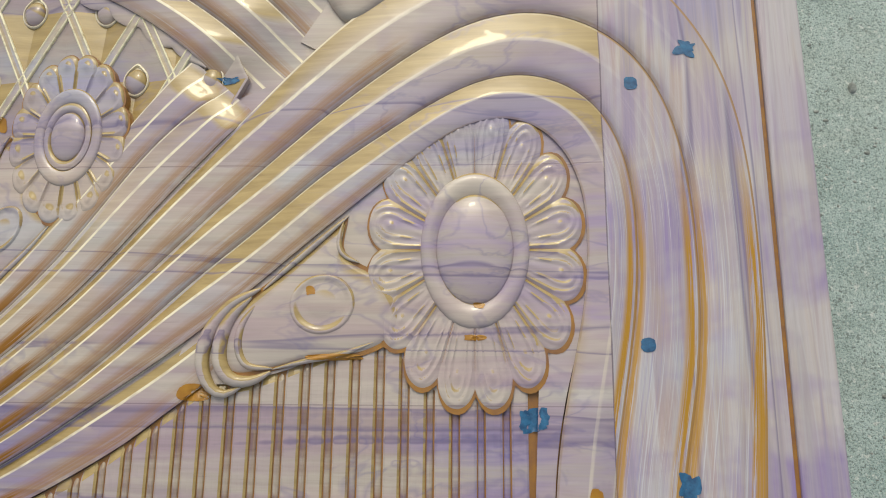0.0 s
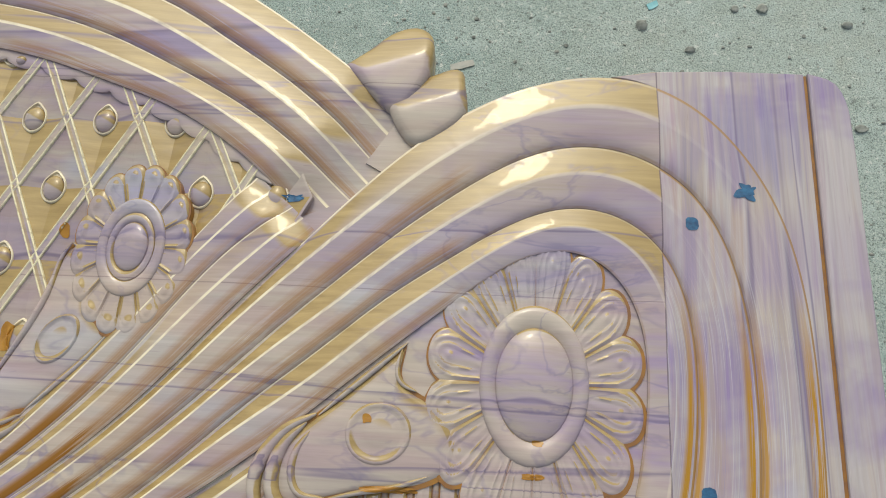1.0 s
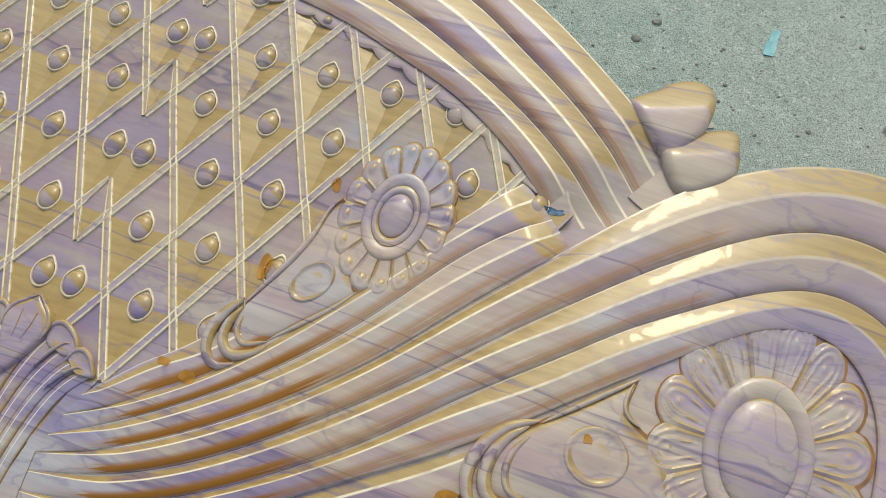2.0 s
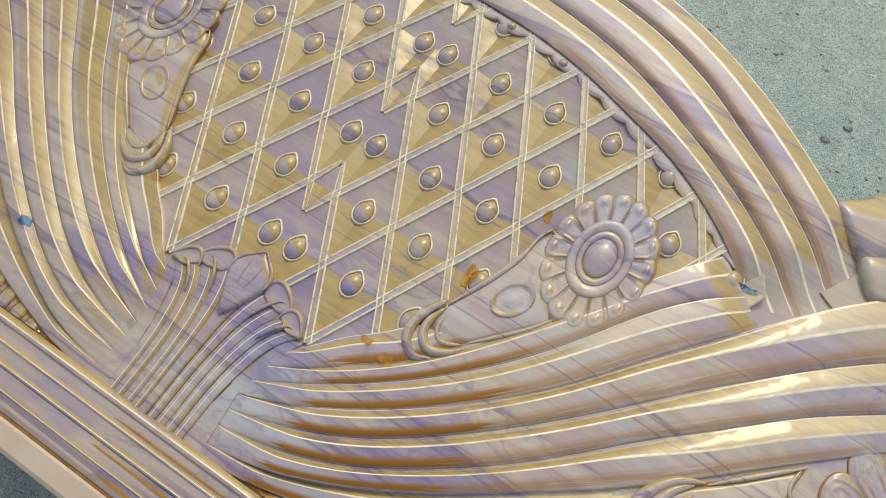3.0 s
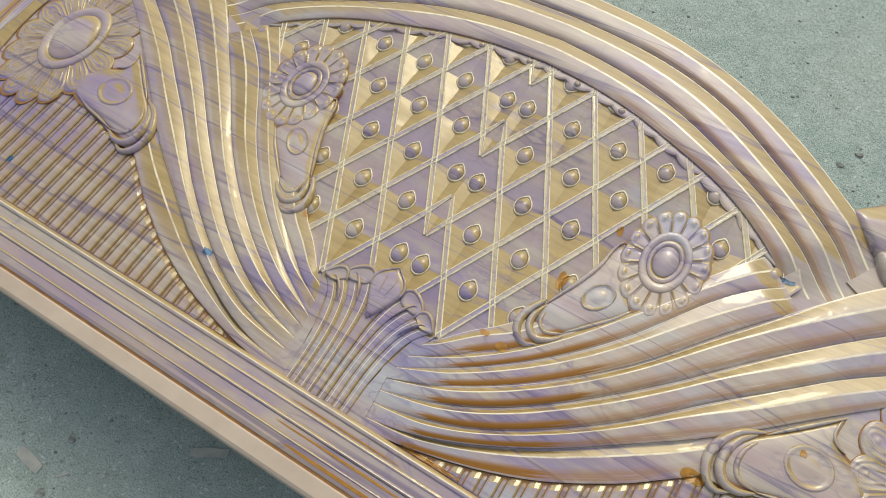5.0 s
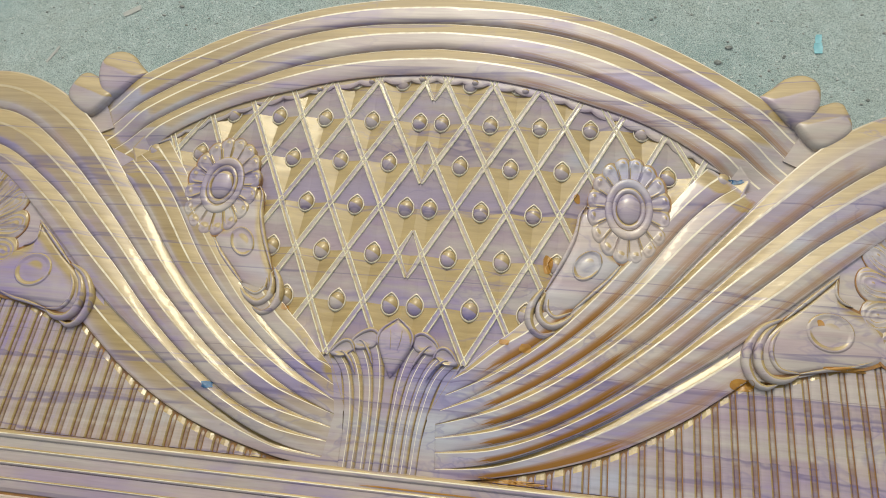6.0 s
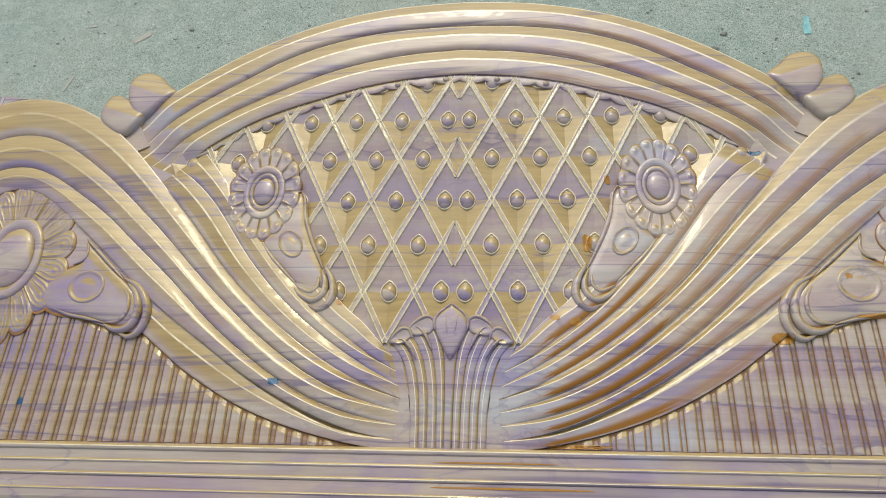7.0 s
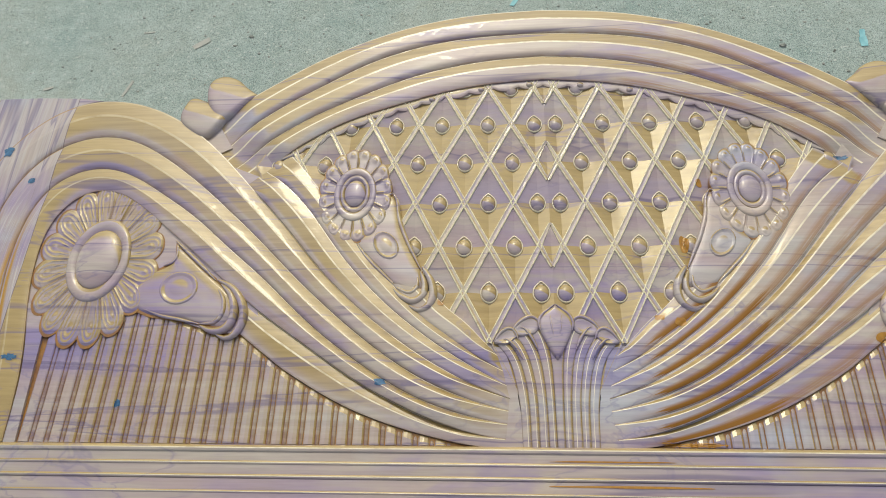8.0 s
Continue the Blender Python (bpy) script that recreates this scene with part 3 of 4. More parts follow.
def build_arch():
    """The three rolls of the arch, each from foot to foot."""
    lines = []
    for a in ARCH:
        right = spline(a, 80, 30)
        lines.append([Vector((-p.x, p.y)) for p in reversed(right[1:])] + right)
    for k in range(3):
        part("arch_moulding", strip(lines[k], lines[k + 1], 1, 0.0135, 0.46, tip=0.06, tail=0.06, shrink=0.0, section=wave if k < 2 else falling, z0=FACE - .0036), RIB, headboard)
    # scalloped frill under the innermost roll, with small beads in its bays
    inner = [p for p in lines[3] if abs(p.x) < .385]
    lobes = 22
    fine = spline([tuple(p) for p in inner], 260)
    low = []
    for i, p in enumerate(fine):
        u = i / 259
        d = (fine[min(i + 1, 259)] - fine[max(i - 1, 0)]).normalized()
        deep = (.0070 + .0070 * abs(math.sin(math.pi * lobes * u)) ** 0.7) * min(1, 14 * u + .2, 14 * (1 - u) + .2)
        low.append(p + Vector((d.y, -d.x)) * deep)
    part("frill", strip(fine, low, 1, 0.0018, 0.30, section=lambda u, top, lip: 1 - 0.10 * u - 0.55 * u ** 6, rows=9, z0=FACE + .0028), FRILL, headboard, "scalloped frill under the arch")
    for k in range(7, 17, 2):
        i = int(259 * (k - 0.5) / lobes)
        p = fine[i].lerp(low[i], 0.50)
        part("frill_bead", turned(p.x, p.y, .0050, .0043, [(1.0, FACE + .003), (.95, FACE + .0056), (.75, FACE + .0066), (.4, FACE + .0074), (0, FACE + .0076)], 1, 16), BEAD, headboard)


build_arch()
for side in (1, -1):
    build_mouldings(side)


def build_rail():
    """Bottom rail: a moulded bar between two plain edges."""
    def bar(name, section, material, label=""):
        bm = bmesh.new()
        uvl = bm.loops.layers.uv.new("uv")
        ends, where = [], {}
        steps = 40
        for i in range(steps + 1):
            x = -.8875 + 1.775 * i / steps
            row = []
            for k, (y, z) in enumerate(section):
                v = bm.verts.new((x, y, z))
                peak = 0 < k < len(section) - 1 and z > section[k - 1][1] + .0003 and z > section[k + 1][1] + .0003
                where[v] = (0.492 if peak else (0.34 if k % 2 else 0.345), x)
                row.append(v)
            ends.append(row)
        for a, b in zip(ends, ends[1:]):
            for j in range(len(a) - 1):
                bm.faces.new((a[j], a[j + 1], b[j + 1], b[j]))
        bm.faces.new(ends[0])
        bm.faces.new(ends[-1])
        for f in bm.faces:
            for lp in f.loops:
                lp[uvl].uv = where[lp.vert]
        return part(name, bm, material, headboard, label, smooth=False)

    F = FACE
    bar("rail_bead", [(.002, LOW), (.002, F + .005), (-.0005, F + .0092), (-.003, F + .0105), (-.006, F + .0100), (-.0075, F + .0085), (-.0075, LOW)], RAIL)
    bar("rail_moulding", [(-.0076, LOW), (-.0076, F + .0080), (-.012, F + .0082), (-.0174, F + .0082), (-.0182, F + .0092), (-.0198, F + .0098), (-.0213, F + .0093), (-.0220, F + .0083), (-.028, F + .0084), (-.0327, F + .0083),
                          (-.0335, F + .0093), (-.0352, F + .0100), (-.0368, F + .0094), (-.0376, F + .0083), (-.0379, LOW)], RAIL)
    bar("rail_face", [(-.0380, LOW), (-.0380, F + .0080), (-.044, F + .0083), (-.0508, F + .0084), (-.0515, F + .0091), (-.0526, F + .0095), (-.0537, F + .0090), (-.0543, F + .0084), (-.062, F + .0082), (-.066, F + .0065), (-.067, F + .004), (-.067, LOW)], RAIL)
    bar("rail_slot", [(-.0662, LOW), (-.0662, F + .0052), (-.0700, F + .0052), (-.0700, LOW)], GAP, "amber slot along the rail")
    bar("rail_lip", [(-.0695, F - .034), (-.0695, F + .006), (-.0715, F + .0078), (-.088, F + .0074), (-.0915, F + .0055), (-.093, F + .001), (-.093, F - .034)], EDGE, "bare pale lower lip of the rail")


build_rail()


def build_reeds(side):
    """Upright slats between the rail and the carving above."""
    top = spline(REED_TOP + [(.430, .146), (.470, .158), (.520, .180), (.560, .200), (.660, .190), (.684, .170)], 200)

    def limit(x):
        return min((abs(p.x - x), p.y) for p in top)[1]

    def bar(name, x, wide, low, high, material):
        ya, yb = limit(x - wide / 2), limit(x + wide / 2)
        if ya < 0.006:
            return
        bm = bmesh.new()
        rows = []
        for k, (y, yy) in enumerate(((0.003, 0.003), (max(.0035, ya - 0.009), max(.0035, yb - 0.009)), (ya - 0.0005, yb - 0.0005))):
            drop = 0.0024 if k == 2 else 0.0
            row = []
            for u, z in ((0, LOW), (0, low - drop), (.14, high - drop - .0005), (.5, high - drop), (.86, high - drop - .0005), (1, low - drop), (1, LOW)):
                row.append(bm.verts.new((side * (x - wide / 2 + wide * u), y + (yy - y) * u, max(z, LOW))))
            rows.append(row)
        for a, b in zip(rows, rows[1:]):
            for j in range(6):
                bm.faces.new((a[j], a[j + 1], b[j + 1], b[j]))
        bm.faces.new(rows[0])
        bm.faces.new(rows[-1])
        part(name, bm, material, headboard, smooth=False)

    # amber lacquer stands in the grooves between them
    bed = [(p.x, p.y - .0005) for p in top if p.x > .105] + [(.676, .002), (.105, .002)]
    part("groove_bed", slab(bed, LOW, FACE + .0012, 0, side), GAP, headboard, "amber lacquer in the grooves between the slats", smooth=False)
    pitch, first = 0.01955, 0.1112
    for k in range(28):
        x = first + pitch * k
        bar("slat", x + pitch / 2, 0.0127, FACE + .0024, FACE + .0041, WOOD)
        bar("fillet", x - 0.0002 * side, 0.0048, FACE + .0016, FACE + .0028, FILLET)


for side in (1, -1):
    build_reeds(side)


def build_field(side):
    """The level ground of the carving round the large rosette."""
    edge = spline(GROOVES[6][-2:] + SHOULDER[3], 120)
    low = [p for p in spline(REED_TOP, 80) if p.x > .36]
    outline = [(p.x - .0005, p.y) for p in edge if p.y > .10] + [(.664, .185), (.560, .197), (.520, .1775), (.470, .1555), (.430, .1435)] + [(p.x, p.y) for p in reversed(low)]
    part("field", slab(outline, LOW, FACE + 0.0042, 0, side), WOOD, headboard, smooth=False)
    strip_edge = [p for p in spline(SHOULDER[3], 200) if p.y < .19]
    border = [(p.x, p.y) for p in strip_edge] + [(.657, .002), (.664, .150), (.680, .180)]
    part("border", slab(border, LOW, FACE + 0.0050, 0, side), WOOD, headboard, smooth=False)


for side in (1, -1):
    build_field(side)


# ---- the scaled field ----
HALF_W, HALF_H = 0.0337, 0.0680


def in_field(x, y):
    inner = min((abs(p.x - abs(x)), p.y) for p in ARCH_IN)[1]
    if y > inner + 0.055:
        return False
    low = min((abs(p.y - y), p.x) for p in FIELD_SIDE)[1]
    return y > 0.10 and x < low + 0.055


ARCH_IN = spline(ARCH[3], 80)
FIELD_SIDE = spline(GROOVES[0][:-1] + [(.225, .275), (.270, .300), (.322, .3635), (.3687, .4217), (.380, .450), (.385, .480), (.387, .600)], 120)


def clip_left(bm):
    """Cuts off what lies over the middle line."""
    bmesh.ops.bisect_plane(bm, geom=bm.verts[:] + bm.edges[:] + bm.faces[:], plane_co=(0, 0, 0), plane_no=(-1, 0, 0), clear_outer=True)


def ledge(a, b, half, z, side):
    """A flat bar from a to b with a low bead along either edge."""
    d = (b - a).normalized()
    across = Vector((-d.y, d.x))
    bm = bmesh.new()
    uvl = bm.loops.layers.uv.new("uv")
    section = ((0.0, -.0030), (0.03, .0004), (0.14, .0009), (0.26, .0003), (0.5, .0001), (0.74, .0003), (0.86, .0009), (0.97, .0004), (1.0, -.0030))
    rows, where = [], {}
    for p in (a - d * half * 0.4, b + d * half * 0.4):
        row = []
        for u, h in section:
            q = p + across * half * (2 * u - 1)
            v = bm.verts.new((side * max(q.x, 0.0), q.y, z + h))
            where[v] = (u, 0.0)
            row.append(v)
        rows.append(row)
    for j in range(len(section) - 1):
        bm.faces.new((rows[0][j], rows[0][j + 1], rows[1][j + 1], rows[1][j]))
    for f in bm.faces:
        for lp in f.loops:
            lp[uvl].uv = where[lp.vert]
    return bm


def build_scales(side):
    ridge, deep = FACE + 0.0042, FACE - 0.0030
    for row in range(-4, 4):
        y = 0.404 + row * HALF_H
        first = 0.0485 if row % 2 == 0 else 0.0155
        for k in range(-1, 6):
            x = first + k * 2 * HALF_W
            if x + HALF_W < 0.004 or not in_field(x, y):
                continue
            bm = bmesh.new()
            rim = [(x + HALF_W, y), (x, y + HALF_H), (x - HALF_W, y), (x, y - HALF_H)]
            outer = [bm.verts.new((px, py, ridge - .001)) for px, py in rim]
            inner = [bm.verts.new((x + (px - x) * .93, y + (py - y) * .93, ridge - .001)) for px, py in rim]
            mid = bm.verts.new((x, y, deep))
            for q in range(4):
                r = (q + 1) % 4
                bm.faces.new((outer[q], outer[r], inner[r], inner[q]))
                bm.faces.new((inner[q], inner[r], mid))
            low = [bm.verts.new((px, py, FACE - .0108)) for px, py in rim]
            for q in range(4):
                r = (q + 1) % 4
                bm.faces.new((outer[q], low[q], low[r], outer[r]))
            if x - HALF_W < 0:
                clip_left(bm)
            for v in bm.verts:
                v.co.x *= side
            scale = part("scale", bm, SCALE, headboard, smooth=False)
            if x < 0:
                continue
            # bead in a thin collar at the bottom of the scale
            zb = deep + .0030
            drop = []
            for q in range(28):
                a = q * math.tau / 28
                tip = 1 + 0.22 * max(0, math.sin(a)) ** 14
                drop.append((x + .0098 * math.cos(a), y + .0122 * tip * math.sin(a)))
            part("collar", dome(drop, [(1.20, deep), (1.17, zb + .0004), (1.12, zb + .0010), (1.04, zb + .0010), (1.00, zb + .0002), (.97, zb - .001)], side, (x, y)), CREAM, scale, "pale cream collar round the bead")
            part("bead", turned(x, y, .0094, .0117, [(1.0, zb - .001), (.98, zb + .0006), (.90, zb + .0016), (.74, zb + .0027), (.52, zb + .0036), (.26, zb + .0042), (0, zb + .0044)], side, 20), BEAD, scale)
    # raised bars along the edges of the scales
    for row in range(-5, 4):
        y = 0.404 + row * HALF_H
        first = 0.0155 if row % 2 == 0 else 0.0485
        for k in range(-1, 6):
            x = first + k * 2 * HALF_W
            for way in (1, -1):
                a, b = Vector((x, y)), Vector((x + way * HALF_W, y + HALF_H))
                if max(a.x, b.x) <= 0.001 or not (in_field((a.x + b.x) / 2, (a.y + b.y) / 2)):
                    continue
                if min(a.x, b.x) < 0:
                    low_end, high_end = (a, b) if a.x < b.x else (b, a)
                    f = -low_end.x / (high_end.x - low_end.x)
                    cut = low_end.lerp(high_end, f)
                    if low_end is a:
                        a = cut
                    else:
                        b = cut
                part("lattice_bar", ledge(a, b, 0.0040, FACE + 0.0042, side), BAR, headboard, smooth=False)


for side in (1, -1):
    build_scales(side)


# ---- rosettes ----
def rosette(cx, cy, rx, ry, count, hub, lift, side, fat=1.0):
    """Oval rosette: lobed petals, a double ring and a domed boss."""
    z = FACE + lift
    base = part("rosette", turned(cx, cy, rx * .93, ry * .93, [(1.0, LOW), (1.0, z - .003), (.9, z - .002), (0, z - .002)], side, 48), WOOD, headboard)
    step = math.tau / count
    # amber lacquer that gathered round the foot of the petals
    seam = []
    for q in range(count * 8):
        a = q * math.tau / (count * 8)
        v = 2 * ((a / step) % 1.0) - 1
        out = (1.0 - (0.12 if rx > .06 else 0.07) * abs(v) ** 2.4) * 1.002 + 0.0007 / rx
        seam.append((cx + .0006 + rx * out * math.cos(a), cy - .0010 + ry * out * math.sin(a)))
    part("lacquer_seam", slab(seam, LOW, FACE + (.0053 if rx > .06 else .0078), 0, side), GAP, base, "amber lacquer round the petals", smooth=False)
    for k in range(count):
        mid = (k + 0.5) * step
        bm = bmesh.new()
        grid = []
        na, nb = (32, 24) if rx > .06 else (18, 14)
        for i in range(na + 1):
            s = i / na
            row = []
            for j in range(nb + 1):
                v = -1 + 2 * j / nb
                ang = mid + v * step * 0.5
                out = 1.0 - (0.12 if rx > .06 else 0.07) * abs(v) ** 2.4
                rho = hub * .93 + (out - hub * .93) * s
                # thin rim of the lobe, a drop-shaped loop within it, a small bead, pleats towards the hub
                d = max(abs(v), (abs(v) ** 2.4 + max(0, (s - 0.42) / 0.58) ** 2.4) ** (1 / 2.4))
                rim = math.exp(-((d - 0.86) / 0.06) ** 2)
                e = ((v * (1.45 + 1.1 * (1 - s))) ** 2 + (max(0, s - 0.50) / 0.36) ** 2) ** 0.5
                loop = math.exp(-((e - 0.90) / 0.10) ** 2) * min(1, max(0, s - 0.10) / 0.2)
                bead = math.exp(-(((s - 0.62) / 0.05) ** 2 + (v / 0.15) ** 2))
                pleat = math.exp(-((abs(v) - 0.55) / 0.10) ** 2) * max(0, 1 - s / 0.55)
                valley = math.exp(-((1 - abs(v)) / 0.09) ** 2)
                if rx > .06:
                    h = 0.0012 + 0.0011 * rim + 0.0011 * loop + 0.0012 * bead - 0.0004 * pleat - 0.0007 * valley + 0.0003 * math.cos(v * 3 * math.pi) * max(0, 0.75 - s)
                else:
                    drop = math.exp(-(((s - 0.72) / 0.10) ** 2 + (v / 0.42) ** 2))
                    h = 0.0014 + 0.0009 * rim + 0.0018 * drop - 0.0005 * pleat - 0.0008 * valley
                if s > 0.94:
                    h -= 0.0016 * (s - 0.94) / 0.06
                row.append(bm.verts.new((side * (cx + rx * rho * math.cos(ang)), cy + ry * rho * math.sin(ang), z + h * fat)))
            grid.append(row)
        skirt = [bm.verts.new((v.co.x, v.co.y, LOW)) for v in grid[-1]]
        grid.append(skirt)
        for a, b in zip(grid, grid[1:]):
            for j in range(nb):
                bm.faces.new((a[j], a[j + 1], b[j + 1], b[j]))
        part("petal", bm, PETAL if rx > .06 else WOOD, base)
    t = z + .0022 * fat
    low = 1.0 if rx > .06 else 0.5
    part("ring", turned(cx, cy, rx * hub, ry * hub, [(1.05, z - .001), (1.035, t - .0004), (1.0, t + .0014 * low), (.95, t + .0021 * low), (.88, t + .0023 * low), (.81, t + .0017 * low), (.75, t + .0002), (.72, t - .0006), (.70, z - .001)], side, 64), BOSS, base)
    if rx < .06:
        part("ring", turned(cx, cy, rx * hub, ry * hub, [(.73, z), (.71, t + .0002), (.65, t + .0010), (.60, t + .0010), (.54, t + .0002), (.50, z), (.44, z)], side, 48), PETAL, base)
    k = 0.70 if rx < .06 else 1.0
    swell = 0.0082 if k == 1.0 else 0.0046
    crown = [(.735 * math.sin(radians(90 * q / 12)), t - .0008 + swell * math.cos(radians(90 * q / 12))) for q in range(12, 0, -1)]
    part("boss", turned(cx, cy, rx * hub * k, ry * hub * k, [(.735, z - .001)] + crown + [(0, t - .0008 + swell)], side, 64), BOSS, base)
    return base


for side in (1, -1):
    rosette(.6148, .2510, .0885, .1295, 16, .475, .0048, side, 1.0)
    rosette(.2685, .3500, .0520, .0775, 16, .550, .0076, side, 0.9)


# ---- curls beside the rosettes ----
def turning(ring):
    return sum(a.x * b.y - b.x * a.y for a, b in zip(ring, ring[1:] + ring[:1]))


def curl(body, dish, collars, side, lift, name):
    ring = spline(body + [body[0]], 72)[:-1]
    cx, cy, rx, ry, turn = dish
    z = FACE + lift
    base = part(name, dome([(p.x, p.y) for p in ring], [(1, LOW), (1, z - .0075), (.975, z - .0040), (.92, z - .0012), (.84, z - .0002), (.55, z), (.10, z)], side, (cx, cy)), WOOD, headboard)
    # amber lacquer that gathered round its foot
    seam = []
    for q, p in enumerate(ring):
        d = (ring[(q + 1) % len(ring)] - ring[q - 1]).normalized()
        seam.append((p.x + d.y * .0009, p.y - d.x * .0009) if turning(ring) > 0 else (p.x - d.y * .0009, p.y + d.x * .0009))
    part("lacquer_seam", slab(seam, LOW, FACE + .0047, 0, side), GAP, base, "amber lacquer round the curl", smooth=False)
    part("dish", turned(cx, cy, rx, ry, [(1.10, z - .001), (1.04, z + .0011), (.97, z + .0016), (.88, z + .0005), (.72, z - .0002), (.45, z + .0006), (.2, z + .0012), (0, z + .0013)], side, 32, turn), WOOD, base)
    for pts, r in collars:
        part("collar", tube(spline(pts, 20), r, 1.0, 10, side, True, z - .001), WOOD, base)
    return base


for side in (1, -1):
    curl([(.511, .278), (.488, .258), (.4604, .233), (.440, .216), (.420, .198), (.410, .178), (.412, .160), (.424, .149), (.456, .1544), (.4825, .161), (.531, .168), (.560, .190), (.545, .225), (.520, .240), (.508, .252)],
         (.4935, .2065, .0245, .0225, 0.2),
         [([(.443, .219), (.420, .206), (.404, .184), (.3995, .162), (.406, .143), (.418, .1355), (.432, .141)], .0060),
          ([(.436, .212), (.422, .198), (.414, .180), (.414, .160), (.424, .147), (.440, .146), (.455, .153)], .0062),
          ([(.440, .206), (.430, .190), (.428, .172), (.436, .158), (.456, .1555)], .0035),
          ([(.512, .279), (.488, .2575), (.4604, .2325), (.445, .218)], .0028), ([(.508, .274), (.505, .256), (.510, .246), (.522, .240)], .0024),
          ([(.456, .1550), (.4825, .1615), (.510, .167), (.535, .176)], .0024)], side, .0070, "curl")
    curl([(.224, .352), (.214, .350), (.207, .330), (.203, .305), (.192, .275), (.178, .245), (.168, .222), (.168, .206), (.180, .196), (.197, .204), (.2079, .2104), (.226, .230), (.2455, .2504), (.262, .274), (.240, .300), (.234, .330)],
         (.2205, .268, .0145, .0215, -0.55),
         [([(.170, .236), (.158, .215), (.1545, .196), (.160, .180), (.172, .1735), (.186, .180)], .0055),
          ([(.172, .228), (.166, .210), (.168, .195), (.180, .186), (.196, .193), (.207, .204)], .0052),
          ([(.176, .222), (.176, .207), (.186, .198), (.204, .206)], .0030),
          ([(.216, .352), (.209, .338), (.205, .312), (.195, .282), (.181, .251), (.172, .232)], .0030), ([(.206, .2095), (.226, .2300), (.2455, .2510), (.262, .274)], .0026),
          ([(.216, .352), (.2235, .346), (.226, .334), (.221, .324)], .0022)], side, .0080, "curl")


# ---- stem with its capital ----
STALKS = [
    [(.0045, 0), (.0052, .060), (.0070, .105), (.0120, .136), (.0185, .152)],
    [(.0137, 0), (.0150, .060), (.0200, .105), (.0285, .132), (.0390, .1500)],
    [(.0245, 0), (.0258, .060), (.0315, .100), (.0410, .126), (.0530, .1430)],
    [(.0340, 0), (.0358, .055), (.0420, .095), (.0525, .121), (.0660, .1360)],
    [(.0445, 0), (.0465, .050), (.0535, .092), (.0610, .112), (.0735, .1290)],
]


def build_stem():
    lines = [spline(s, 40) for s in STALKS]
    mirror = [Vector((-p.x, p.y)) for p in lines[0]]
    part("stalk", strip(mirror, lines[0], 1, 0.0027, section=roll, z0=FACE + .0045), WOOD, headboard)
    F = FACE
    for side in (1, -1):
        for k in range(4):
            part("stalk", strip(lines[k], lines[k + 1], side, 0.0019 if k % 2 else 0.0030, section=roll, z0=F + .0032), RIB, headboard)
        # two curled leaves on each side
        for leaf in ([(.0190, .1500), (.0215, .1600), (.0290, .1640), (.0390, .1610), (.0490, .1530), (.0550, .1420), (.0440, .1380), (.0330, .1400), (.0250, .1420)],
                     [(.0480, .1370), (.0520, .1460), (.0590, .1480), (.0680, .1430), (.0770, .1310), (.0680, .1270), (.0590, .1280)]):
            ring = [(p.x, p.y) for p in spline(leaf + [leaf[0]], 36)[:-1]]
            part("leaf", dome(ring, [(1, LOW), (1, F + .0050), (.95, F + .0072), (.85, F + .0080), (.60, F + .0074), (.12, F + .0070)], side), WOOD, headboard)
        for rim, r in (([(.0170, .1440), (.0205, .1575), (.0290, .1640), (.0390, .1612), (.0490, .1530), (.0545, .1430)], .0027), ([(.0470, .1340), (.0515, .1450), (.0590, .1482), (.0680, .1432), (.0765, .1310)], .0025),
                       ([(.0230, .1200), (.0300, .1360), (.0390, .1480), (.0440, .1490)], .0020), ([(.0420, .1080), (.0500, .1230), (.0600, .1330), (.0650, .1330)], .0020)):
            part("leaf_rim", tube(spline(rim, 18), r, 1.0, 8, side, True, F + .0076), WOOD, headboard)
        part("leaf_rim", tube(spline([(0, .1800), (.0085, .1730), (.0165, .1660), (.0210, .1560), (.0195, .1440)], 18), .0022, 1.0, 8, side, True, F + .0108), WOOD, headboard)
        part("leaf_rim", tube(spline([(.0070, .1640), (.0060, .1520), (.0040, .1380)], 10), .0014, 1.0, 6, side, True, F + .0124), WOOD, headboard)
    bud = spline([(0, .1800), (.0085, .1730), (.0165, .1660), (.0210, .1560), (.0195, .1440), (.0120, .1270), (.0050, .1130), (0, .106)], 28)
    ring = [(p.x, p.y) for p in bud] + [(-p.x, p.y) for p in reversed(bud[1:-1])]
    part("bud", dome(ring, [(1, LOW), (1, F + .0072), (.965, F + .0104), (.90, F + .0118), (.78, F + .0122), (.45, F + .0126), (.10, F + .0128)], 1, (0, .150)), WOOD, headboard)


build_stem()

# ---- what holds it off the ground ----
for x in (-0.55, 0.55):
    bm = bmesh.new()
    bmesh.ops.create_cube(bm, size=1.0)
    for v in bm.verts:
        v.co = Vector((x + v.co.x * .09, .20 + v.co.y * .34, (FACE - .030) / 2 + v.co.z * (FACE - .0305)))
    bmesh.ops.bevel(bm, geom=bm.edges[:], offset=.004, segments=1, affect="EDGES")
    tagged(link("timber_block", bm, TIMBER, smooth=False), "rough timber block under the lying headboard", "block", group="blocks under the headboard")


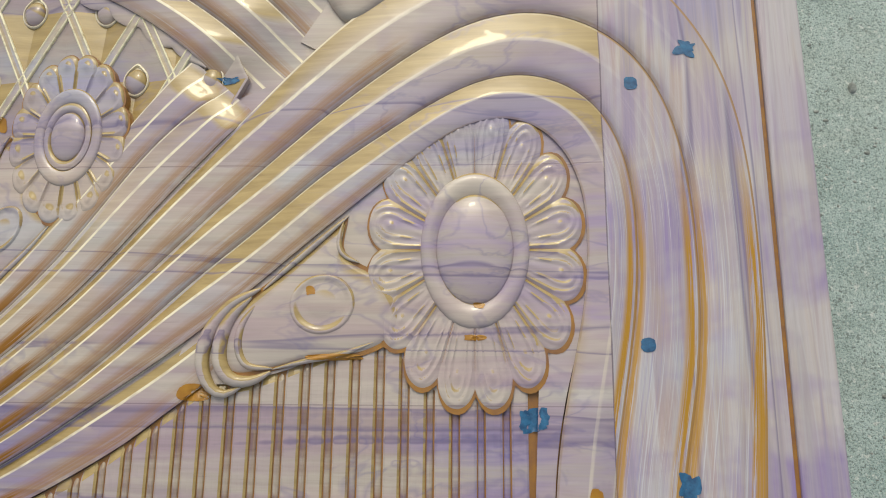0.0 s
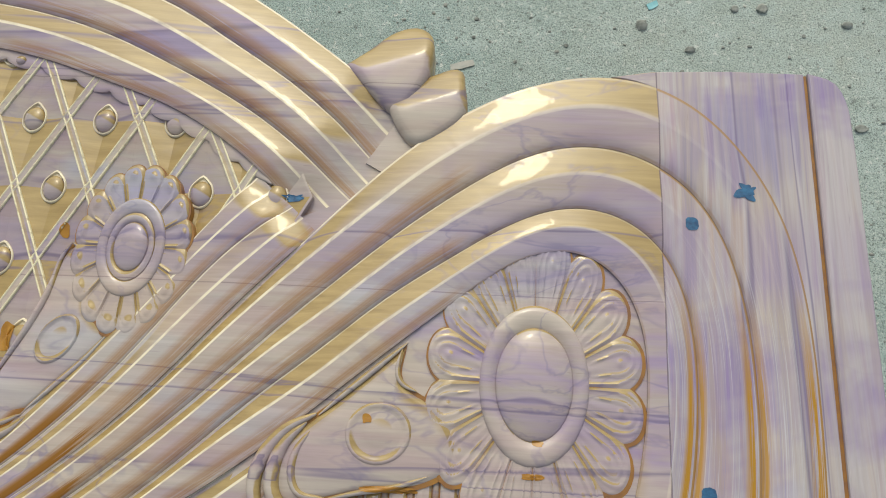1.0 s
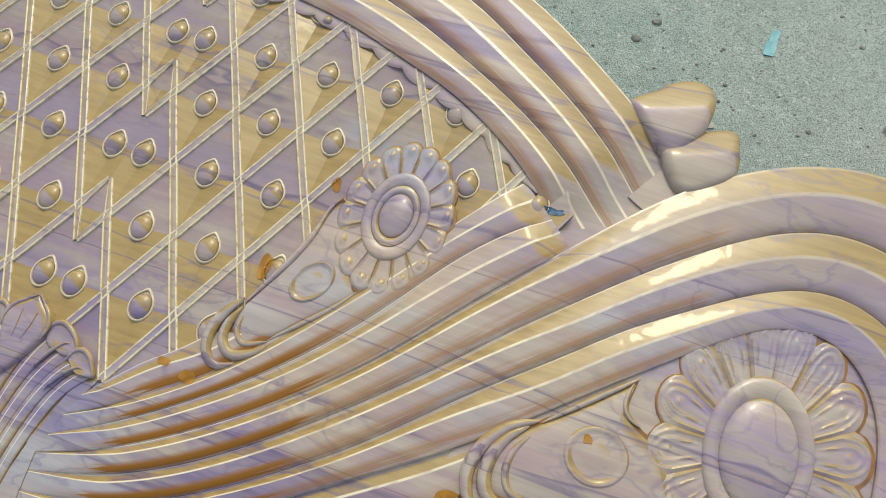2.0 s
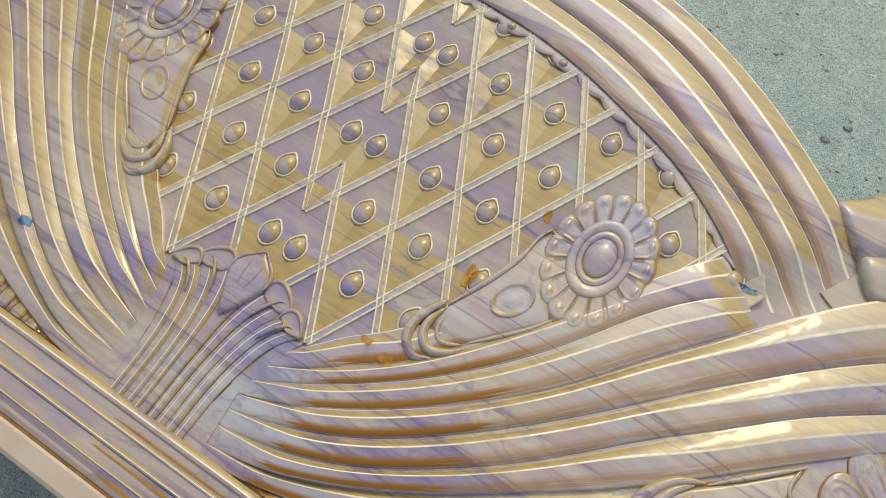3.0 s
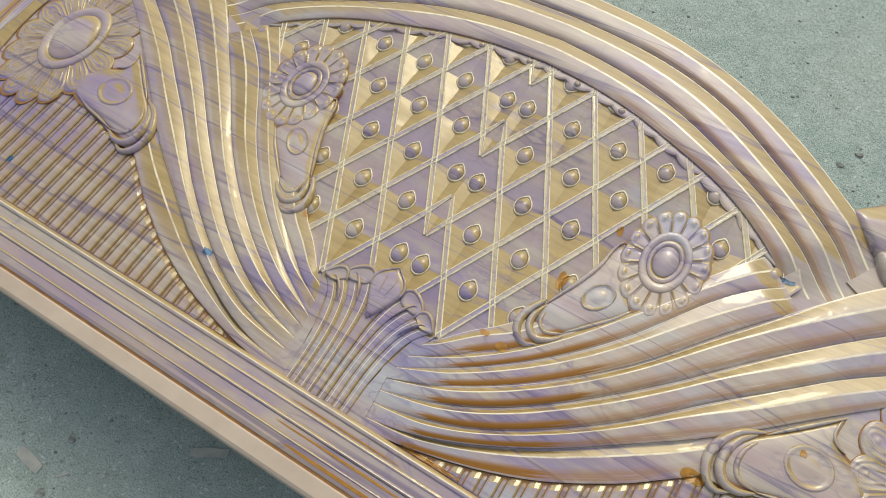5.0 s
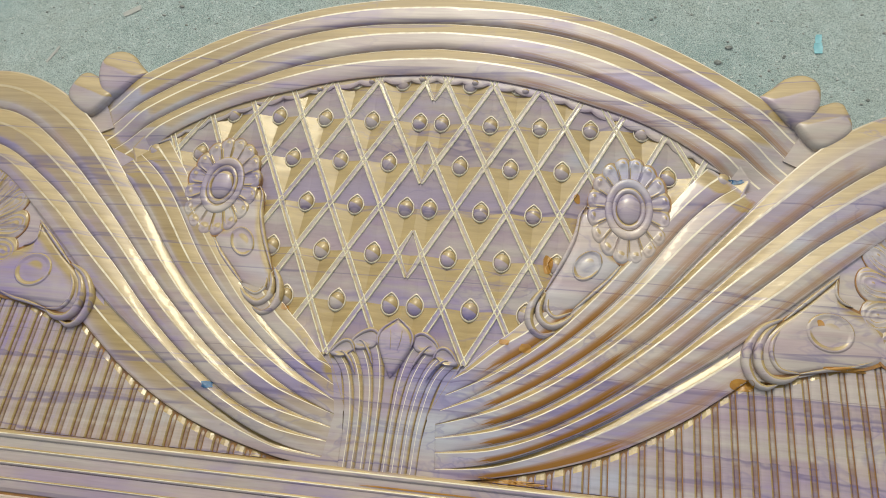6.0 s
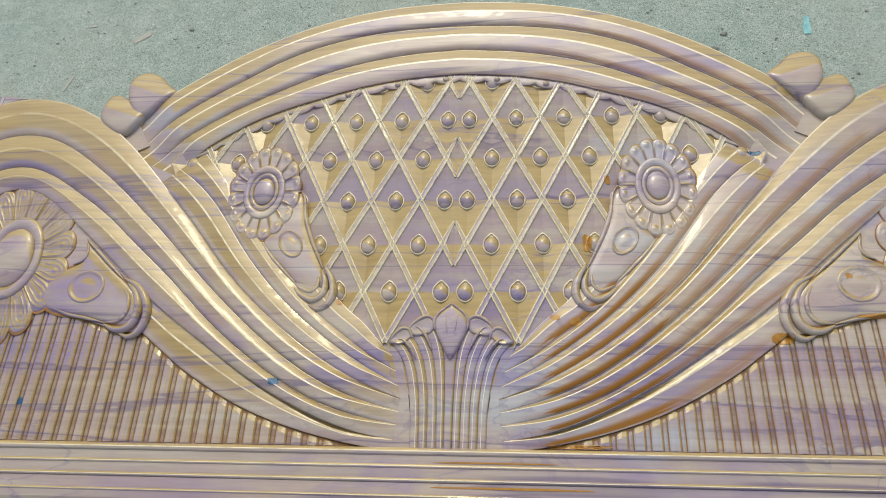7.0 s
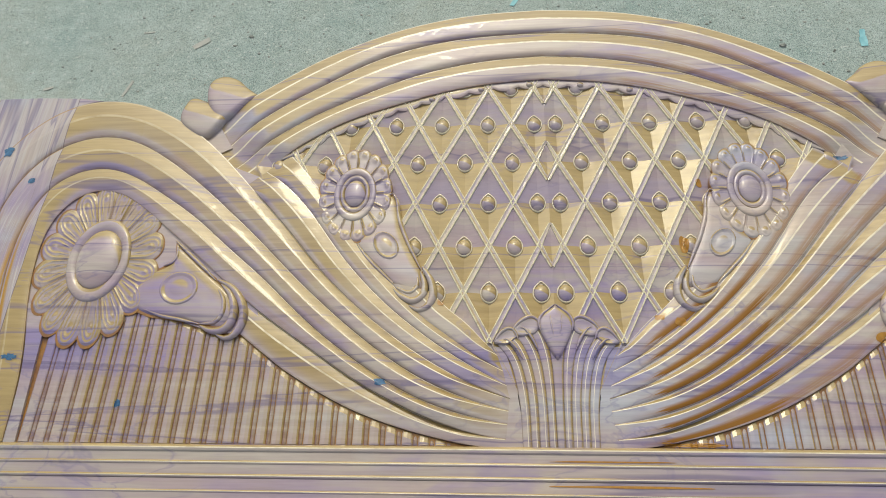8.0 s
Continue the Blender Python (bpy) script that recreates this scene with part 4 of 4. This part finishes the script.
# ---- marks on the wood ----
def ink_mark(x, y, w, h, ragged, label, seed, name="ink_mark", material=None):
    """A thin blot of ink that follows the carved surface."""
    rnd = random.Random(seed)
    bpy.context.view_layer.update()
    deps = bpy.context.evaluated_depsgraph_get()
    bm = bmesh.new()
    steps, rings = 36, 4
    size = [1 - ragged * rnd.random() for _ in range(steps)]
    if material or ragged > 0.5:
        for _ in range(2 if material else 1):
            size = [(size[q - 1] + size[q] + size[(q + 1) % steps]) / 3 for q in range(steps)]

    def lay(px, py):
        world_p = headboard.matrix_world @ Vector((px, py, 0.6))
        hit, place, *_ = scene.ray_cast(deps, world_p, Vector((0, 0, -1)))
        return place.z + 0.0005 if hit else FACE

    mid = bm.verts.new((x, y, lay(x, y)))
    last = None
    for r in range(1, rings + 1):
        ring = []
        for q in range(steps):
            a = q * math.tau / steps
            # squarish when smooth, star-like when ragged
            k = r / rings * size[q]
            c, s = math.cos(a), math.sin(a)
            px = x + w * k * math.copysign(abs(c) ** 0.7, c)
            py = y + h * k * math.copysign(abs(s) ** 0.7, s)
            ring.append(bm.verts.new((px, py, lay(px, py))))
        for q in range(steps):
            n = (q + 1) % steps
            bm.faces.new((mid, ring[q], ring[n]) if last is None else (last[q], ring[q], ring[n], last[n]))
        last = ring
    part(name, bm, material or INK, headboard, label)


for k, (x, y, w, h, ragged) in enumerate((
        (.7439, .3908, .0060, .0062, .10), (.7471, .1746, .0058, .0056, .10), (.7907, .4218, .0130, .0110, .75),
        (.6593, .1175, .0160, .0130, .55), (.7713, .0702, .0100, .0140, .6), (.4040, .4030, .0150, .0050, .75),
        (-.7482, .3800, .0060, .0050, .15), (-.5422, .0510, .0045, .0060, .6), (-.2159, .0775, .0085, .0065, .6),
        (-.8021, .4350, .0110, .0120, .6), (-.6960, .1093, .0130, .0050, .5))):
    ink_mark(x, y, w, h, ragged, "blue ink mark on the lacquer", k)


for k, (x, y, w, h, ragged) in enumerate(((.1730, .2695, .0075, .0150, .45), (.2041, .3636, .0050, .0085, .5), (.1534, .1565, .0085, .0070, .45), (.1500, .0060, .0480, .0028, .35), (.3950, .1370, .0150, .0090, .45),
                                          (.6150, .1800, .0110, .0030, .4), (.6180, .2050, .0060, .0030, .5), (.4840, .2170, .0050, .0045, .5), (.5060, .1645, .0270, .0032, .35), (.7040, .0600, .0060, .0140, .5), (.6850, .0400, .0080, .0120, .6),
                                          (.0760, -.0425, .1080, .0016, .5), (.0590, -.0150, .0900, .0012, .5), (.0770, -.0600, .1090, .0022, .5), (.1280, .1620, .0080, .0050, .5), (-.1450, .1840, .0050, .0060, .5))):
    ink_mark(x, y, w, h, ragged, "dried run of amber lacquer", 60 + k, "lacquer_run", RUN)


# ---- scraps and stones on the ground ----
def sliver(name, x, y, long_way, wide, turn, material, label, category, seed, group=""):
    """A split flake of wood or plastic, thin, with ragged ends."""
    rnd = random.Random(seed)
    bm = bmesh.new()
    n = 5
    rows = []
    for i in range(n + 1):
        f = i / n - 0.5
        w = wide * (0.5 - 0.18 * abs(f) - 0.06 * rnd.random())
        rows.append([(f * long_way + 0.08 * wide * rnd.uniform(-1, 1), -w), (f * long_way + 0.2 * wide * rnd.uniform(-1, 1), w)])
    verts = []
    for z in (0.0, 0.0009):
        verts.append([[bm.verts.new((px, py, z + 0.001 * abs(px) / long_way)) for px, py in r] for r in rows])
    for i in range(n):
        for lv in verts:
            bm.faces.new((lv[i][0], lv[i][1], lv[i + 1][1], lv[i + 1][0]))
        for s in (0, 1):
            bm.faces.new((verts[0][i][s], verts[1][i][s], verts[1][i + 1][s], verts[0][i + 1][s]))
    for i in (0, n):
        bm.faces.new((verts[0][i][0], verts[0][i][1], verts[1][i][1], verts[1][i][0]))
    ob = link(name, bm, material, smooth=False)
    ob.matrix_world = pose(x, y, -0.0012, 0, 0, turn)
    return tagged(ob, label, category, group)


for k, (x, y, a, w, turn) in enumerate(((-.6265, .8225, .034, .014, 35), (-.750, .715, .040, .006, 70), (-.330, -.238, .042, .017, -8), (-.129, -.110, .050, .014, 28),
                                        (-.2776, -.2299, .018, .003, 45), (.5455, .6343, .030, .010, 15), (-.737, .8575, .022, .004, 5), (-.907, .722, .018, .006, 20))):
    sliver("wood_chip", x, y, a, w, turn, CHIP, "pale split wood chip lying on the concrete", "wood chip", k, "wood chips on the ground")
for k, (x, y, a, w, turn) in enumerate(((.6065, .7865, .019, .011, 80), (.604, .7675, .022, .016, 85), (-.118, -.205, .016, .010, 40), (-.2512, -.3133, .014, .012, 10), (.771, .720, .014, .009, 30), (-.0186, .9014, .022, .010, 60))):
    sliver("plastic_scrap", x, y, a, w, turn, TEAL, "small turquoise plastic scrap on the ground", "scrap", 40 + k, "turquoise scraps on the ground")


def pebble_into(bm, x, y, r, rnd):
    """A lumpy little stone, half sunk."""
    vs = []
    sx, sy, sz = r * rnd.uniform(.8, 1.3), r * rnd.uniform(.7, 1.1), r * rnd.uniform(.5, .8)
    spin = rnd.uniform(0, math.tau)
    for lat, n in ((0.9, 1), (0.45, 6), (-0.1, 6)):
        ring = []
        for q in range(n):
            a = spin + q * math.tau / n + lat
            c = math.sqrt(max(0, 1 - lat * lat)) if n > 1 else 0
            j = rnd.uniform(.82, 1.15)
            ring.append(bm.verts.new((x + sx * c * j * math.cos(a), y + sy * c * j * math.sin(a), sz * lat * j - 0.001)))
        vs.append(ring)
    for q in range(6):
        n = (q + 1) % 6
        bm.faces.new((vs[0][0], vs[1][q], vs[1][n]))
        bm.faces.new((vs[1][q], vs[2][q], vs[2][n], vs[1][n]))


def on_bare_ground(x, y):
    return not (abs(x) < .86 and -.06 < y < .46)


def build_grit():
    rnd = random.Random(7)
    bm = bmesh.new()
    n = 0
    while n < 5200:
        x, y = rnd.uniform(-1.25, 1.35), rnd.uniform(-.62, 1.15)
        if on_bare_ground(x, y):
            n += 1
            pebble_into(bm, x, y, 0.0009 + 0.0022 * rnd.random() ** 4, rnd)
    return tagged(link("grit", bm, STONE), "grey grit strewn over the concrete", "grit", kind="stuff")


build_grit()
for k, (x, y, r) in enumerate(((.757, .693, .0085), (.812, .660, .0060), (.868, .717, .0055), (.996, .561, .0065), (.442, .732, .0050), (.461, .764, .0055), (-.2866, -.2624, .0065),
                               (-.5553, -.1568, .0080), (-.122, -.208, .0060), (-.299, -.190, .0055), (-.5295, .8362, .0045), (.9969, .6957, .0060), (.901, .7176, .0070), (1.02, .45, .0060), (1.05, .30, .0055))):
    bm = bmesh.new()
    rnd = random.Random(100 + k)
    pebble_into(bm, 0, 0, r, rnd)
    ob = link("pebble", bm, STONE)
    ob.matrix_world = pose(x, y, 0.0005)
    tagged(ob, "small grey pebble lying on the concrete", "pebble", "pebbles on the ground")
